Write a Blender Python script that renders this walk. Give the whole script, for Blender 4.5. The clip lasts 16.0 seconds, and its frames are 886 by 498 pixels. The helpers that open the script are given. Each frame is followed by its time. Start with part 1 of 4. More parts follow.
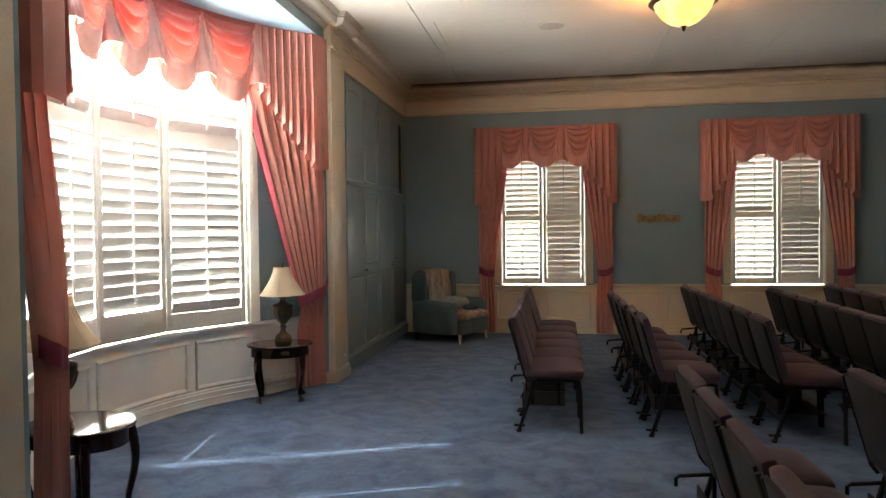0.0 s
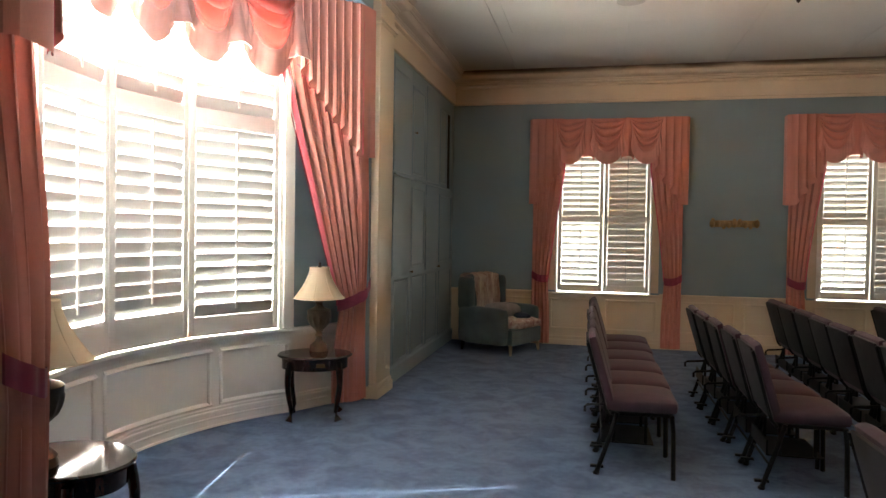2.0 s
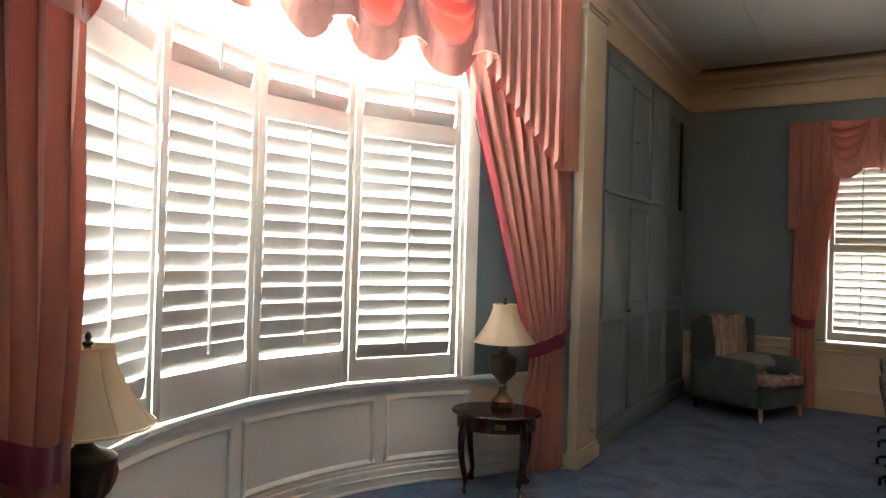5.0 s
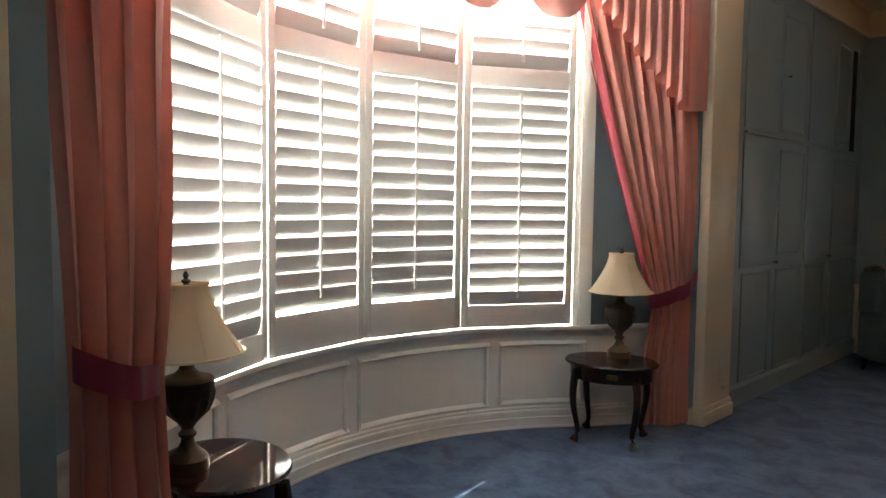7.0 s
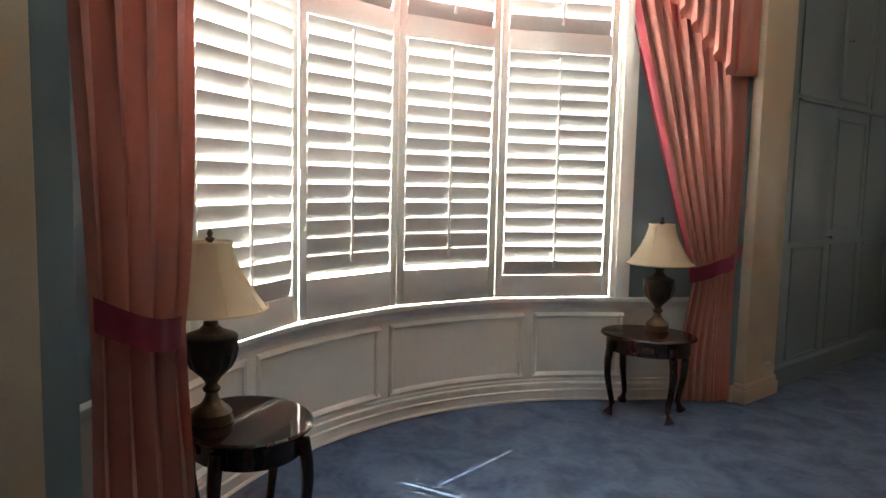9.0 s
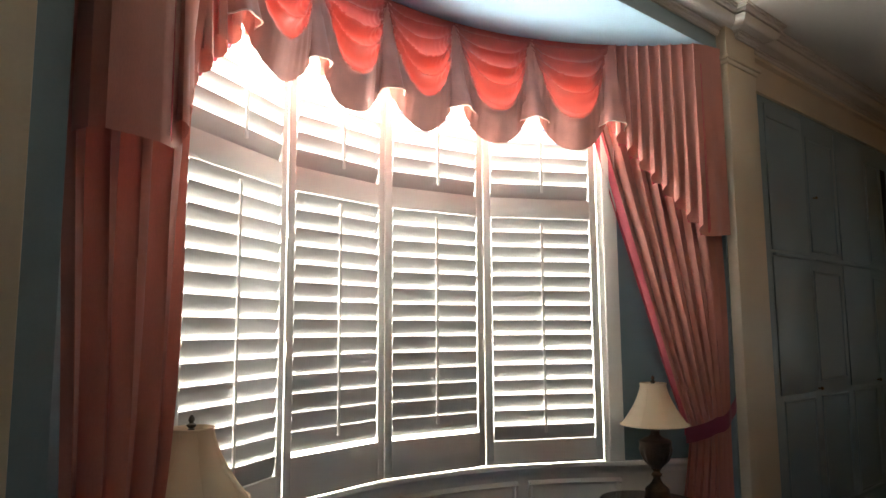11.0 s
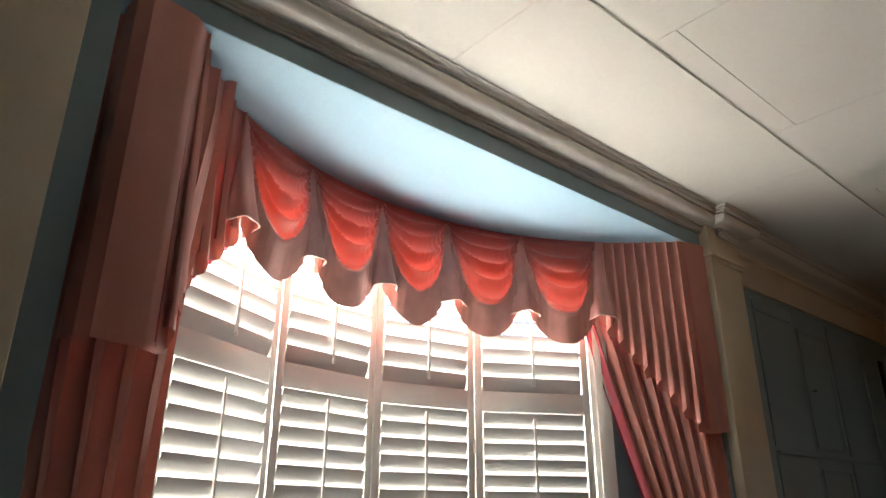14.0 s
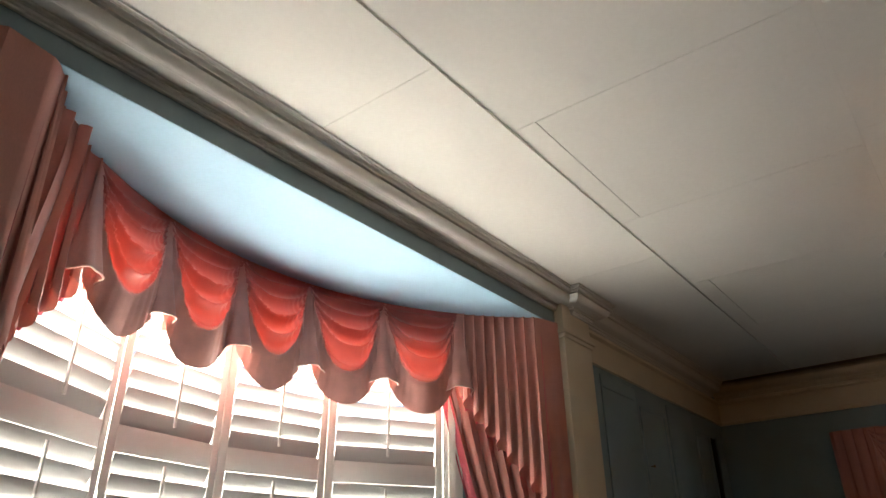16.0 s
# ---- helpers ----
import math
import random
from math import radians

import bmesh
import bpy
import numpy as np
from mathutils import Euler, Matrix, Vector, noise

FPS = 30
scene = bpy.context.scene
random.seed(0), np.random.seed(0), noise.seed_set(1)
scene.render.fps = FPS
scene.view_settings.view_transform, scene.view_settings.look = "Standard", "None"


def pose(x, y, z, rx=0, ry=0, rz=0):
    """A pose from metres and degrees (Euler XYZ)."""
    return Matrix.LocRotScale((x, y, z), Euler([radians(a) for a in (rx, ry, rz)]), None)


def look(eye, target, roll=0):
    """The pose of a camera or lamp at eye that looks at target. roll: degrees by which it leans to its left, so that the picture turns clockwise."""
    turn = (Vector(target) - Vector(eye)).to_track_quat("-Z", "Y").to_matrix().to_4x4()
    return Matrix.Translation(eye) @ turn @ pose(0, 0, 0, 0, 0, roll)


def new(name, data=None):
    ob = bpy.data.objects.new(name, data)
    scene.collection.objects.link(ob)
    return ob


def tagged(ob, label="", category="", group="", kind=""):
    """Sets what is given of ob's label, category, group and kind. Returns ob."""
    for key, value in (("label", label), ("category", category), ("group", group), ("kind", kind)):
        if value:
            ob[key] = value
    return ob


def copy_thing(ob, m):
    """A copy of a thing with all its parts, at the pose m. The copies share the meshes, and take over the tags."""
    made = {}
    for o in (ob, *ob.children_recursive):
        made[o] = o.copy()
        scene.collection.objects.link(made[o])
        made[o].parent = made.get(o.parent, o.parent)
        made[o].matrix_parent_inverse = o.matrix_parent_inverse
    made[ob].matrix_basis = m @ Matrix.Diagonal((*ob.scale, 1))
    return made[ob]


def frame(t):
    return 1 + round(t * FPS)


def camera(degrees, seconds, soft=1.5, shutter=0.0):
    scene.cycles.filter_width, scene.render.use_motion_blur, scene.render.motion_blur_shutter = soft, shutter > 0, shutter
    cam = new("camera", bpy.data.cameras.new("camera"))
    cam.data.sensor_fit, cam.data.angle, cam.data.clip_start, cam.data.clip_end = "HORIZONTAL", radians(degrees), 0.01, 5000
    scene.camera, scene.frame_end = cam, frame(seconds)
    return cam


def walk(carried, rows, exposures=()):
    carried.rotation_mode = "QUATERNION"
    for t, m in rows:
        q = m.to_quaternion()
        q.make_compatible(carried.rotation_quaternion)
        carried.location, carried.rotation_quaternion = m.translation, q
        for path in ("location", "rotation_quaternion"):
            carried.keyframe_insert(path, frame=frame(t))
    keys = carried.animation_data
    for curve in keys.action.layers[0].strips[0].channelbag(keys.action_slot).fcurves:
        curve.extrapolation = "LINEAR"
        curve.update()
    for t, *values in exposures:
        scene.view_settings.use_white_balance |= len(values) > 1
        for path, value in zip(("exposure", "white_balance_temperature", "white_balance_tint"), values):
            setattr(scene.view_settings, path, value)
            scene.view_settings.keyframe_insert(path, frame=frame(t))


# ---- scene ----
cam = camera(65.6, 16.0)
PATH = [
    (0, (2.366, -10.575, 1.555), (2.035, -8.603, 1.507), -0.7),
    (0.5, (2.31, -10.347, 1.568), (2.046, -8.365, 1.573), 0.4),
    (1, (2.24, -10.146, 1.578), (1.9, -8.175, 1.586), 1.0),
    (1.5, (2.116, -9.963, 1.564), (1.742, -7.999, 1.536), 0.7),
    (2, (2.005, -9.78, 1.554), (1.578, -7.827, 1.504), 0.9),
    (2.5, (1.994, -9.604, 1.549), (1.427, -7.688, 1.458), 0.5),
    (3, (2.021, -9.368, 1.555), (1.243, -7.526, 1.505), 1.2),
    (3.5, (2.01, -9.16, 1.564), (1.128, -7.366, 1.51), 1.4),
    (4, (1.915, -8.958, 1.543), (0.97, -7.197, 1.478), 1.7),
    (4.5, (1.863, -8.772, 1.572), (0.882, -7.029, 1.583), 2.1),
    (7, (2.229, -8.412, 1.538), (0.795, -7.023, 1.414), 0.7),
    (7.5, (2.278, -8.387, 1.505), (0.812, -7.041, 1.311), 1.6),
    (8, (2.297, -8.32, 1.468), (0.789, -7.032, 1.211), 1.9),
    (10.5, (2.265, -8.298, 1.551), (0.743, -7.004, 1.648), 0.2),
    (11, (2.27, -8.309, 1.587), (0.77, -7.007, 1.821), -0.4),
    (11.5, (2.285, -8.316, 1.61), (0.793, -7.025, 1.935), -0.5),
    (12, (2.294, -8.312, 1.625), (0.814, -7.027, 2.024), -0.5),
    (12.5, (2.318, -8.305, 1.64), (0.851, -7.041, 2.137), 0.1),
    (13, (2.339, -8.291, 1.646), (0.88, -7.045, 2.213), -0.1),
    (13.5, (2.343, -8.284, 1.667), (0.913, -7.049, 2.323), -0.1),
    (14, (2.331, -8.283, 1.693), (0.924, -7.062, 2.419), 0.1),
    (14.5, (2.347, -8.281, 1.703), (0.978, -7.079, 2.528), -0.1),
    (15, (2.37, -8.287, 1.712), (1.068, -7.054, 2.597), 0.2),
    (15.5, (2.391, -8.276, 1.723), (1.19, -6.961, 2.633), 0.2),
    (16, (2.423, -8.252, 1.703), (1.322, -6.84, 2.596), -0.6),
]
EXPOSURES = [(t, s, 6950, 8) for t, s in ((0, 3.45), (3, 3.6), (4.5, 3.2), (7, 2.88), (8, 3.0), (10.5, 2.42), (12.5, 1.9), (14.5, 1.76), (16, 1.8))]
walk(cam, [(t, look(eye, target, roll)) for t, eye, target, roll in PATH], EXPOSURES)
BAY_WATTS, FAR_WATTS, BOWL_GLOW, BULB_WATTS = 62.0, 1.5, 0.17, 11.0

# ---- world, sun, lights ----
SUN_AZ = math.atan2(0.36, 0.93)      # the way the sunlight travels on plan
SUN_EL = radians(49.0)
world = bpy.data.worlds.new("world")
scene.world = world
world.use_nodes = True
wn = world.node_tree
sky = wn.nodes.new("ShaderNodeTexSky")
sky.sky_type, sky.sun_disc = "NISHITA", False
sky.sun_elevation, sky.sun_rotation = SUN_EL, math.atan2(-math.cos(SUN_AZ), -math.sin(SUN_AZ))
wn.links.new(sky.outputs[0], wn.nodes["Background"].inputs[0])
wn.nodes["Background"].inputs[1].default_value = 0.1

sun = new("sun", bpy.data.lights.new("sun", "SUN"))
sun.data.energy, sun.data.angle, sun.data.color = 5.0, radians(0.5), (1.0, 0.95, 0.86)
travel = Vector((math.cos(SUN_AZ) * math.cos(SUN_EL), math.sin(SUN_AZ) * math.cos(SUN_EL), -math.sin(SUN_EL)))
sun.matrix_world = look((-20, -12, 20), Vector((-20, -12, 20)) + travel)

BAY_C, BAY_R = Vector((1.21, -5.87)), 2.30   # centre and radius of the bay's curved wall
POSTS = (-38.8, -18.3, 0.0, 18.3, 38.8)      # where the shutter panels meet, degrees
CEIL = 3.835


def bay(deg, r):
    a = radians(deg)
    return Vector((BAY_C.x - r * math.cos(a), BAY_C.y + r * math.sin(a)))


def window_light(name, eye, target, w, h, watts, color):
    lamp = new(name, bpy.data.lights.new(name, "AREA"))
    lamp.data.shape, lamp.data.size, lamp.data.size_y = "RECTANGLE", w, h
    lamp.data.energy, lamp.data.color = watts, color
    lamp.matrix_world = look(eye, target)
    return lamp


for a0, a1 in zip(POSTS, POSTS[1:]):
    p, q = bay(a0, 2.385), bay(a1, 2.385)
    m = (p + q) / 2
    window_light("bay_daylight", (m.x, m.y, 2.08), (BAY_C.x, BAY_C.y, 2.08), (q - p).length + 0.06, 2.66, BAY_WATTS, (1.0, 0.97, 0.93))
for cx in (2.135, 5.485):
    window_light("window_daylight", (cx - 0.31, 0.2, 1.68), (cx - 0.31, -1, 1.68), 0.58, 1.9, FAR_WATTS, (1.0, 0.96, 0.90))
    window_light("window_daylight", (cx + 0.31, 0.2, 1.68), (cx + 0.31, -1, 1.68), 0.58, 1.9, FAR_WATTS * 0.6, (1.0, 0.95, 0.87))

# ---- materials ----


def material(name, color, rough=0.6, metal=0.0, vary=0.12, scale=6.0, grain=60.0, bump=0.15, spec=0.5, color2=None, stretch=(1, 1, 1), sheen=0.0, through_light=0.0, through_color=None, coat=0.0, depth=0.004):
    mt = bpy.data.materials.new(name)
    mt.use_nodes = True
    nt = mt.node_tree
    n, l = nt.nodes, nt.links
    b = n["Principled BSDF"]
    tc = n.new("ShaderNodeTexCoord")
    mp = n.new("ShaderNodeMapping")
    mp.inputs["Scale"].default_value = stretch
    l.new(tc.outputs["Object"], mp.inputs[0])
    big = n.new("ShaderNodeTexNoise")
    big.inputs["Scale"].default_value, big.inputs["Detail"].default_value = scale, 5
    l.new(mp.outputs[0], big.inputs["Vector"])
    fine = n.new("ShaderNodeTexNoise")
    fine.inputs["Scale"].default_value, fine.inputs["Detail"].default_value = grain, 4
    l.new(mp.outputs[0], fine.inputs["Vector"])
    mixv = n.new("ShaderNodeMath")
    mixv.operation = "MULTIPLY_ADD"
    l.new(fine.outputs[0], mixv.inputs[0])
    mixv.inputs[1].default_value = 0.4
    l.new(big.outputs[0], mixv.inputs[2])
    ramp = n.new("ShaderNodeValToRGB")
    c = Vector(color)
    c2 = Vector(color2) if color2 else c * (1 + vary)
    c1 = c * (1 - vary)
    ramp.color_ramp.elements[0].position, ramp.color_ramp.elements[1].position = 0.5, 0.9
    ramp.color_ramp.elements[0].color, ramp.color_ramp.elements[1].color = (*c1, 1), (*[min(v, 0.95) for v in c2], 1)
    l.new(mixv.outputs[0], ramp.inputs[0])
    l.new(ramp.outputs[0], b.inputs["Base Color"])
    rr = n.new("ShaderNodeMapRange")
    rr.inputs["To Min"].default_value, rr.inputs["To Max"].default_value = rough * 0.85, min(1, rough * 1.15)
    l.new(big.outputs[0], rr.inputs[0])
    l.new(rr.outputs[0], b.inputs["Roughness"])
    b.inputs["Metallic"].default_value = metal
    b.inputs["Specular IOR Level"].default_value = spec
    b.inputs["Coat Weight"].default_value = coat
    b.inputs["Sheen Weight"].default_value = sheen
    if bump:
        bp = n.new("ShaderNodeBump")
        bp.inputs["Strength"].default_value, bp.inputs["Distance"].default_value = bump, depth
        l.new(mixv.outputs[0], bp.inputs["Height"])
        l.new(bp.outputs[0], b.inputs["Normal"])
    if through_light:
        tr = n.new("ShaderNodeBsdfTranslucent")
        tr.inputs[0].default_value = (*(through_color or color), 1)
        ms = n.new("ShaderNodeMixShader")
        ms.inputs[0].default_value = through_light
        l.new(b.outputs[0], ms.inputs[1])
        l.new(tr.outputs[0], ms.inputs[2])
        l.new(ms.outputs[0], n["Material Output"].inputs[0])
    return mt


M_BLUE = material("blue_wall_paint", (0.20, 0.285, 0.325), 0.55, vary=0.05, scale=1.5, grain=90, bump=0.08)
M_PANEL = material("blue_panel_paint", (0.195, 0.27, 0.31), 0.38, vary=0.05, scale=2, grain=60, bump=0.08)
M_CREAM = material("cream_gloss_paint", (0.62, 0.53, 0.40), 0.35, vary=0.05, scale=3, grain=70, bump=0.06)
M_WHITE = material("white_trim_paint", (0.83, 0.82, 0.78), 0.38, vary=0.04, scale=3, grain=70, bump=0.05)
M_CEIL = material("ceiling_board_paint", (0.74, 0.72, 0.67), 0.75, vary=0.04, scale=0.8, grain=40, bump=0.08)
M_CROWN = material("crown_paint", (0.68, 0.655, 0.61), 0.25, vary=0.03, scale=1.2, grain=50, bump=0.06)
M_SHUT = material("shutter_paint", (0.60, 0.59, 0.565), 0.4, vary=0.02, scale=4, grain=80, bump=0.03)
# Same white, lightened and made slightly translucent so the far shutters look lit.
M_FARSHUT = material("lit_shutter_paint", (0.78, 0.75, 0.68), 0.45, vary=0.02, scale=4, grain=80, bump=0.03, through_light=0.05)
# Louvres are the same white; their backlit shade is put into this grey.
M_LOUVER_SHADED = material("shaded_louvre_white", (0.40, 0.396, 0.385), 0.4, vary=0.03, scale=4, grain=80, bump=0.03)
M_SOFFIT = material("bay_soffit_paint", (0.36, 0.57, 0.72), 0.6, vary=0.05, scale=1.2, grain=50, bump=0.05)
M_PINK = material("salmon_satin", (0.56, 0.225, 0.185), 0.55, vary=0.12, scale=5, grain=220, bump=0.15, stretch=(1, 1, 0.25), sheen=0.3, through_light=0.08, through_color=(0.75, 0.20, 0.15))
# One satin throughout: swags' backlit red and hems' unlit mauve are put into colour.
M_SWAG_BACKLIT = material("backlit_salmon_satin", (0.42, 0.12, 0.10), 0.5, vary=0.10, scale=5, grain=220, bump=0.12, sheen=0.3, through_light=0.05, through_color=(0.85, 0.09, 0.06))
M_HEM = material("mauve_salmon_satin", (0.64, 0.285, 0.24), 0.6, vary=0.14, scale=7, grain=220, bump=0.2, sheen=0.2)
M_PIPING = material("pale_pink_piping", (0.74, 0.50, 0.43), 0.55, vary=0.1, scale=12, grain=200, bump=0.1)
M_TIE = material("raspberry_satin", (0.30, 0.04, 0.085), 0.5, vary=0.12, scale=6, grain=200, bump=0.12, sheen=0.2)
M_LINING = material("rose_lining", (0.62, 0.12, 0.16), 0.6, vary=0.1, scale=6, grain=200, bump=0.1, through_light=0.35)
M_WOOD = material("mahogany_lacquer", (0.026, 0.008, 0.006), 0.075, vary=0.4, scale=5, grain=40, bump=0.0, stretch=(1, 6, 1), spec=0.5)
M_BRONZE = material("antique_bronze", (0.045, 0.032, 0.022), 0.4, metal=0.35, vary=0.4, scale=12, grain=90, bump=0.3)
M_GOLDB = material("worn_gilt_bronze", (0.075, 0.048, 0.026), 0.42, metal=0.5, vary=0.4, scale=14, grain=90, bump=0.3)
M_SHADE = material("ivory_lampshade_silk", (0.72, 0.62, 0.46), 0.75, vary=0.04, scale=6, grain=260, bump=0.1, through_light=0.35, through_color=(0.8, 0.62, 0.42))
M_UPH = material("plum_upholstery", (0.054, 0.024, 0.038), 0.85, vary=0.25, scale=10, grain=320, bump=0.35, sheen=0.12)
M_UPHBACK = material("charcoal_back_fabric", (0.009, 0.007, 0.0095), 0.8, vary=0.25, scale=10, grain=300, bump=0.3)
M_STEEL = material("black_steel", (0.005, 0.005, 0.006), 0.5, vary=0.2, scale=20, grain=120, bump=0.05, spec=0.18)
M_TEAL = material("teal_armchair_fabric", (0.06, 0.10, 0.115), 0.85, vary=0.2, scale=8, grain=260, bump=0.3, sheen=0.2)
M_GOLD = material("gilt_wood", (0.30, 0.21, 0.10), 0.45, metal=0.5, vary=0.35, scale=20, grain=120, bump=0.4)
M_IVORY = material("ivory_plastic", (0.62, 0.56, 0.44), 0.4, vary=0.05, bump=0.0)
M_SLOT_SHADE = material("slot_shade_black", (0.006, 0.006, 0.007), 0.9, vary=0.1, bump=0.0)
M_BRASS = material("dark_brass", (0.20, 0.13, 0.06), 0.35, metal=1.0, vary=0.2, scale=20, bump=0.05)
M_GRILLE = material("speaker_grille", (0.55, 0.53, 0.49), 0.6, vary=0.1, scale=200, grain=400, bump=0.3)
M_GROUND = material("pale_bounce_ground", (0.42, 0.41, 0.39), 0.9, vary=0.12, scale=2, grain=40, bump=0.3)
M_OUTER = material("outer_render", (0.45, 0.43, 0.40), 0.8, vary=0.1, scale=3, grain=40, bump=0.2)
M_FLORAL = material("cream_floral_linen", (0.55, 0.48, 0.40), 0.85, color2=(0.25, 0.10, 0.09), vary=0.05, scale=22, grain=120, bump=0.3)


def carpet_material():
    mt = bpy.data.materials.new("blue_carpet")
    mt.use_nodes = True
    n, l = mt.node_tree.nodes, mt.node_tree.links
    b = n["Principled BSDF"]
    tc = n.new("ShaderNodeTexCoord")
    blot = n.new("ShaderNodeTexNoise")
    blot.inputs["Scale"].default_value, blot.inputs["Detail"].default_value, blot.inputs["Distortion"].default_value = 4.5, 6, 0.6
    foot = n.new("ShaderNodeTexNoise")
    foot.inputs["Scale"].default_value, foot.inputs["Detail"].default_value = 24, 5
    pile = n.new("ShaderNodeTexNoise")
    pile.inputs["Scale"].default_value, pile.inputs["Detail"].default_value = 170, 4
    for t in (blot, foot, pile):
        l.new(tc.outputs["Object"], t.inputs["Vector"])
    add = n.new("ShaderNodeMath")
    add.operation = "MULTIPLY_ADD"
    l.new(foot.outputs[0], add.inputs[0])
    add.inputs[1].default_value = 0.4
    l.new(blot.outputs[0], add.inputs[2])
    add2 = n.new("ShaderNodeMath")
    add2.operation = "MULTIPLY_ADD"
    l.new(pile.outputs[0], add2.inputs[0])
    add2.inputs[1].default_value = 0.35
    l.new(add.outputs[0], add2.inputs[2])
    ramp = n.new("ShaderNodeValToRGB")
    e = ramp.color_ramp.elements
    e[0].position, e[0].color = 0.70, (0.037, 0.071, 0.148, 1)
    e[1].position, e[1].color = 1.10, (0.094, 0.152, 0.252, 1)
    l.new(add2.outputs[0], ramp.inputs[0])
    l.new(ramp.outputs[0], b.inputs["Base Color"])
    b.inputs["Roughness"].default_value = 0.9
    b.inputs["Sheen Weight"].default_value = 0.12
    b.inputs["Specular IOR Level"].default_value = 0.2
    bp = n.new("ShaderNodeBump")
    bp.inputs["Strength"].default_value, bp.inputs["Distance"].default_value = 0.35, 0.004
    l.new(pile.outputs[0], bp.inputs["Height"])
    l.new(bp.outputs[0], b.inputs["Normal"])
    return mt


def glow_material(name, color, strength):
    mt = bpy.data.materials.new(name)
    mt.use_nodes = True
    b = mt.node_tree.nodes["Principled BSDF"]
    b.inputs["Base Color"].default_value = (*color, 1)
    b.inputs["Roughness"].default_value = 0.3
    n, l = mt.node_tree.nodes, mt.node_tree.links
    tc = n.new("ShaderNodeTexCoord")
    nz = n.new("ShaderNodeTexNoise")
    nz.inputs["Scale"].default_value = 14
    l.new(tc.outputs["Object"], nz.inputs["Vector"])
    rp = n.new("ShaderNodeValToRGB")
    rp.color_ramp.elements[0].position, rp.color_ramp.elements[0].color = 0.3, (1.0, 0.34, 0.06, 1)
    rp.color_ramp.elements[1].position, rp.color_ramp.elements[1].color = 0.65, (1.0, 0.68, 0.25, 1)
    l.new(nz.outputs[0], rp.inputs[0])
    l.new(rp.outputs[0], b.inputs["Emission Color"])
    b.inputs["Emission Strength"].default_value = strength
    return mt


M_CARPET = carpet_material()
M_BOWL = glow_material("alabaster_glass", (0.78, 0.42, 0.20), BOWL_GLOW)

# ---- building helpers ----


def mesh_of(name, bm, mats, smooth=False):
    bmesh.ops.recalc_face_normals(bm, faces=bm.faces)
    me = bpy.data.meshes.new(name)
    bm.to_mesh(me)
    bm.free()
    for m in mats if isinstance(mats, (list, tuple)) else [mats]:
        me.materials.append(m)
    if smooth:
        me.polygons.foreach_set("use_smooth", [True] * len(me.polygons))
        if smooth != "cloth":
            me.set_sharp_from_angle(angle=radians(40))
    return me


def structure(name, bm, mats, label="", category="", smooth=False):
    return tagged(new(name, mesh_of(name, bm, mats, smooth)), label, category, kind="structure")


def thing(name, x, y, z, label, category, group="", rz=0.0):
    ob = new(name)
    ob.empty_display_size = 0.1
    ob.matrix_basis = pose(x, y, z, 0, 0, rz)
    return tagged(ob, label, category, group)


def part(name, bm, mats, parent, label="", smooth=True):
    ob = new(name, mesh_of(name, bm, mats, smooth))
    ob.parent = parent
    if label:
        ob["label"] = label
    return ob


def box(bm, x0, x1, y0, y1, z0, z1, bevel=0.0, m=None, slot=0):
    t = Matrix.Translation(((x0 + x1) / 2, (y0 + y1) / 2, (z0 + z1) / 2)) @ Matrix.Diagonal((x1 - x0, y1 - y0, z1 - z0, 1))
    made = bmesh.ops.create_cube(bm, size=1.0, matrix=(m @ t) if m else t)
    faces = {f for v in made["verts"] for f in v.link_faces}
    for f in faces:
        f.material_index = slot
    if bevel:
        edges = list({e for f in faces for e in f.edges})
        bmesh.ops.bevel(bm, geom=edges, offset=bevel, segments=2, affect="EDGES", profile=0.5)
    return bm


def boxed(*a, **k):
    return box(bmesh.new(), *a, **k)


def lathe(profile, seg=28, bm=None, at=(0, 0), flute=None):
    """A turned shape from (radius, height) pairs; flute(z) gives the depth of vertical ribs."""
    bm = bm or bmesh.new()
    rings = []
    for r, z in profile:
        ring = []
        for k in range(seg):
            a = 2 * math.pi * k / seg
            rr = r + (flute(z) * (0.5 - 0.5 * math.cos(a * seg / 4)) if flute else 0)
            ring.append(bm.verts.new((at[0] + rr * math.cos(a), at[1] + rr * math.sin(a), z)))
        rings.append(ring)
    for a, b in zip(rings, rings[1:]):
        for k in range(seg):
            bm.faces.new((a[k], a[(k + 1) % seg], b[(k + 1) % seg], b[k]))
    bm.faces.new(rings[0][::-1])
    bm.faces.new(rings[-1])
    return bm


def tube(points, radii, seg=10, bm=None):
    """A bar that follows points, with a radius (or one each)."""
    bm = bm or bmesh.new()
    pts = [Vector(p) for p in points]
    if not isinstance(radii, (list, tuple)):
        radii = [radii] * len(pts)
    rings = []
    for i, p in enumerate(pts):
        d = (pts[min(i + 1, len(pts) - 1)] - pts[max(i - 1, 0)]).normalized()
        side = d.cross(Vector((0, 0, 1)) if abs(d.z) < 0.95 else Vector((0, 1, 0))).normalized()
        up = side.cross(d)
        rings.append([bm.verts.new(p + radii[i] * (math.cos(2 * math.pi * k / seg) * side + math.sin(2 * math.pi * k / seg) * up)) for k in range(seg)])
    for a, b in zip(rings, rings[1:]):
        for k in range(seg):
            bm.faces.new((a[k], a[(k + 1) % seg], b[(k + 1) % seg], b[k]))
    bm.faces.new(rings[0][::-1])
    bm.faces.new(rings[-1])
    return bm


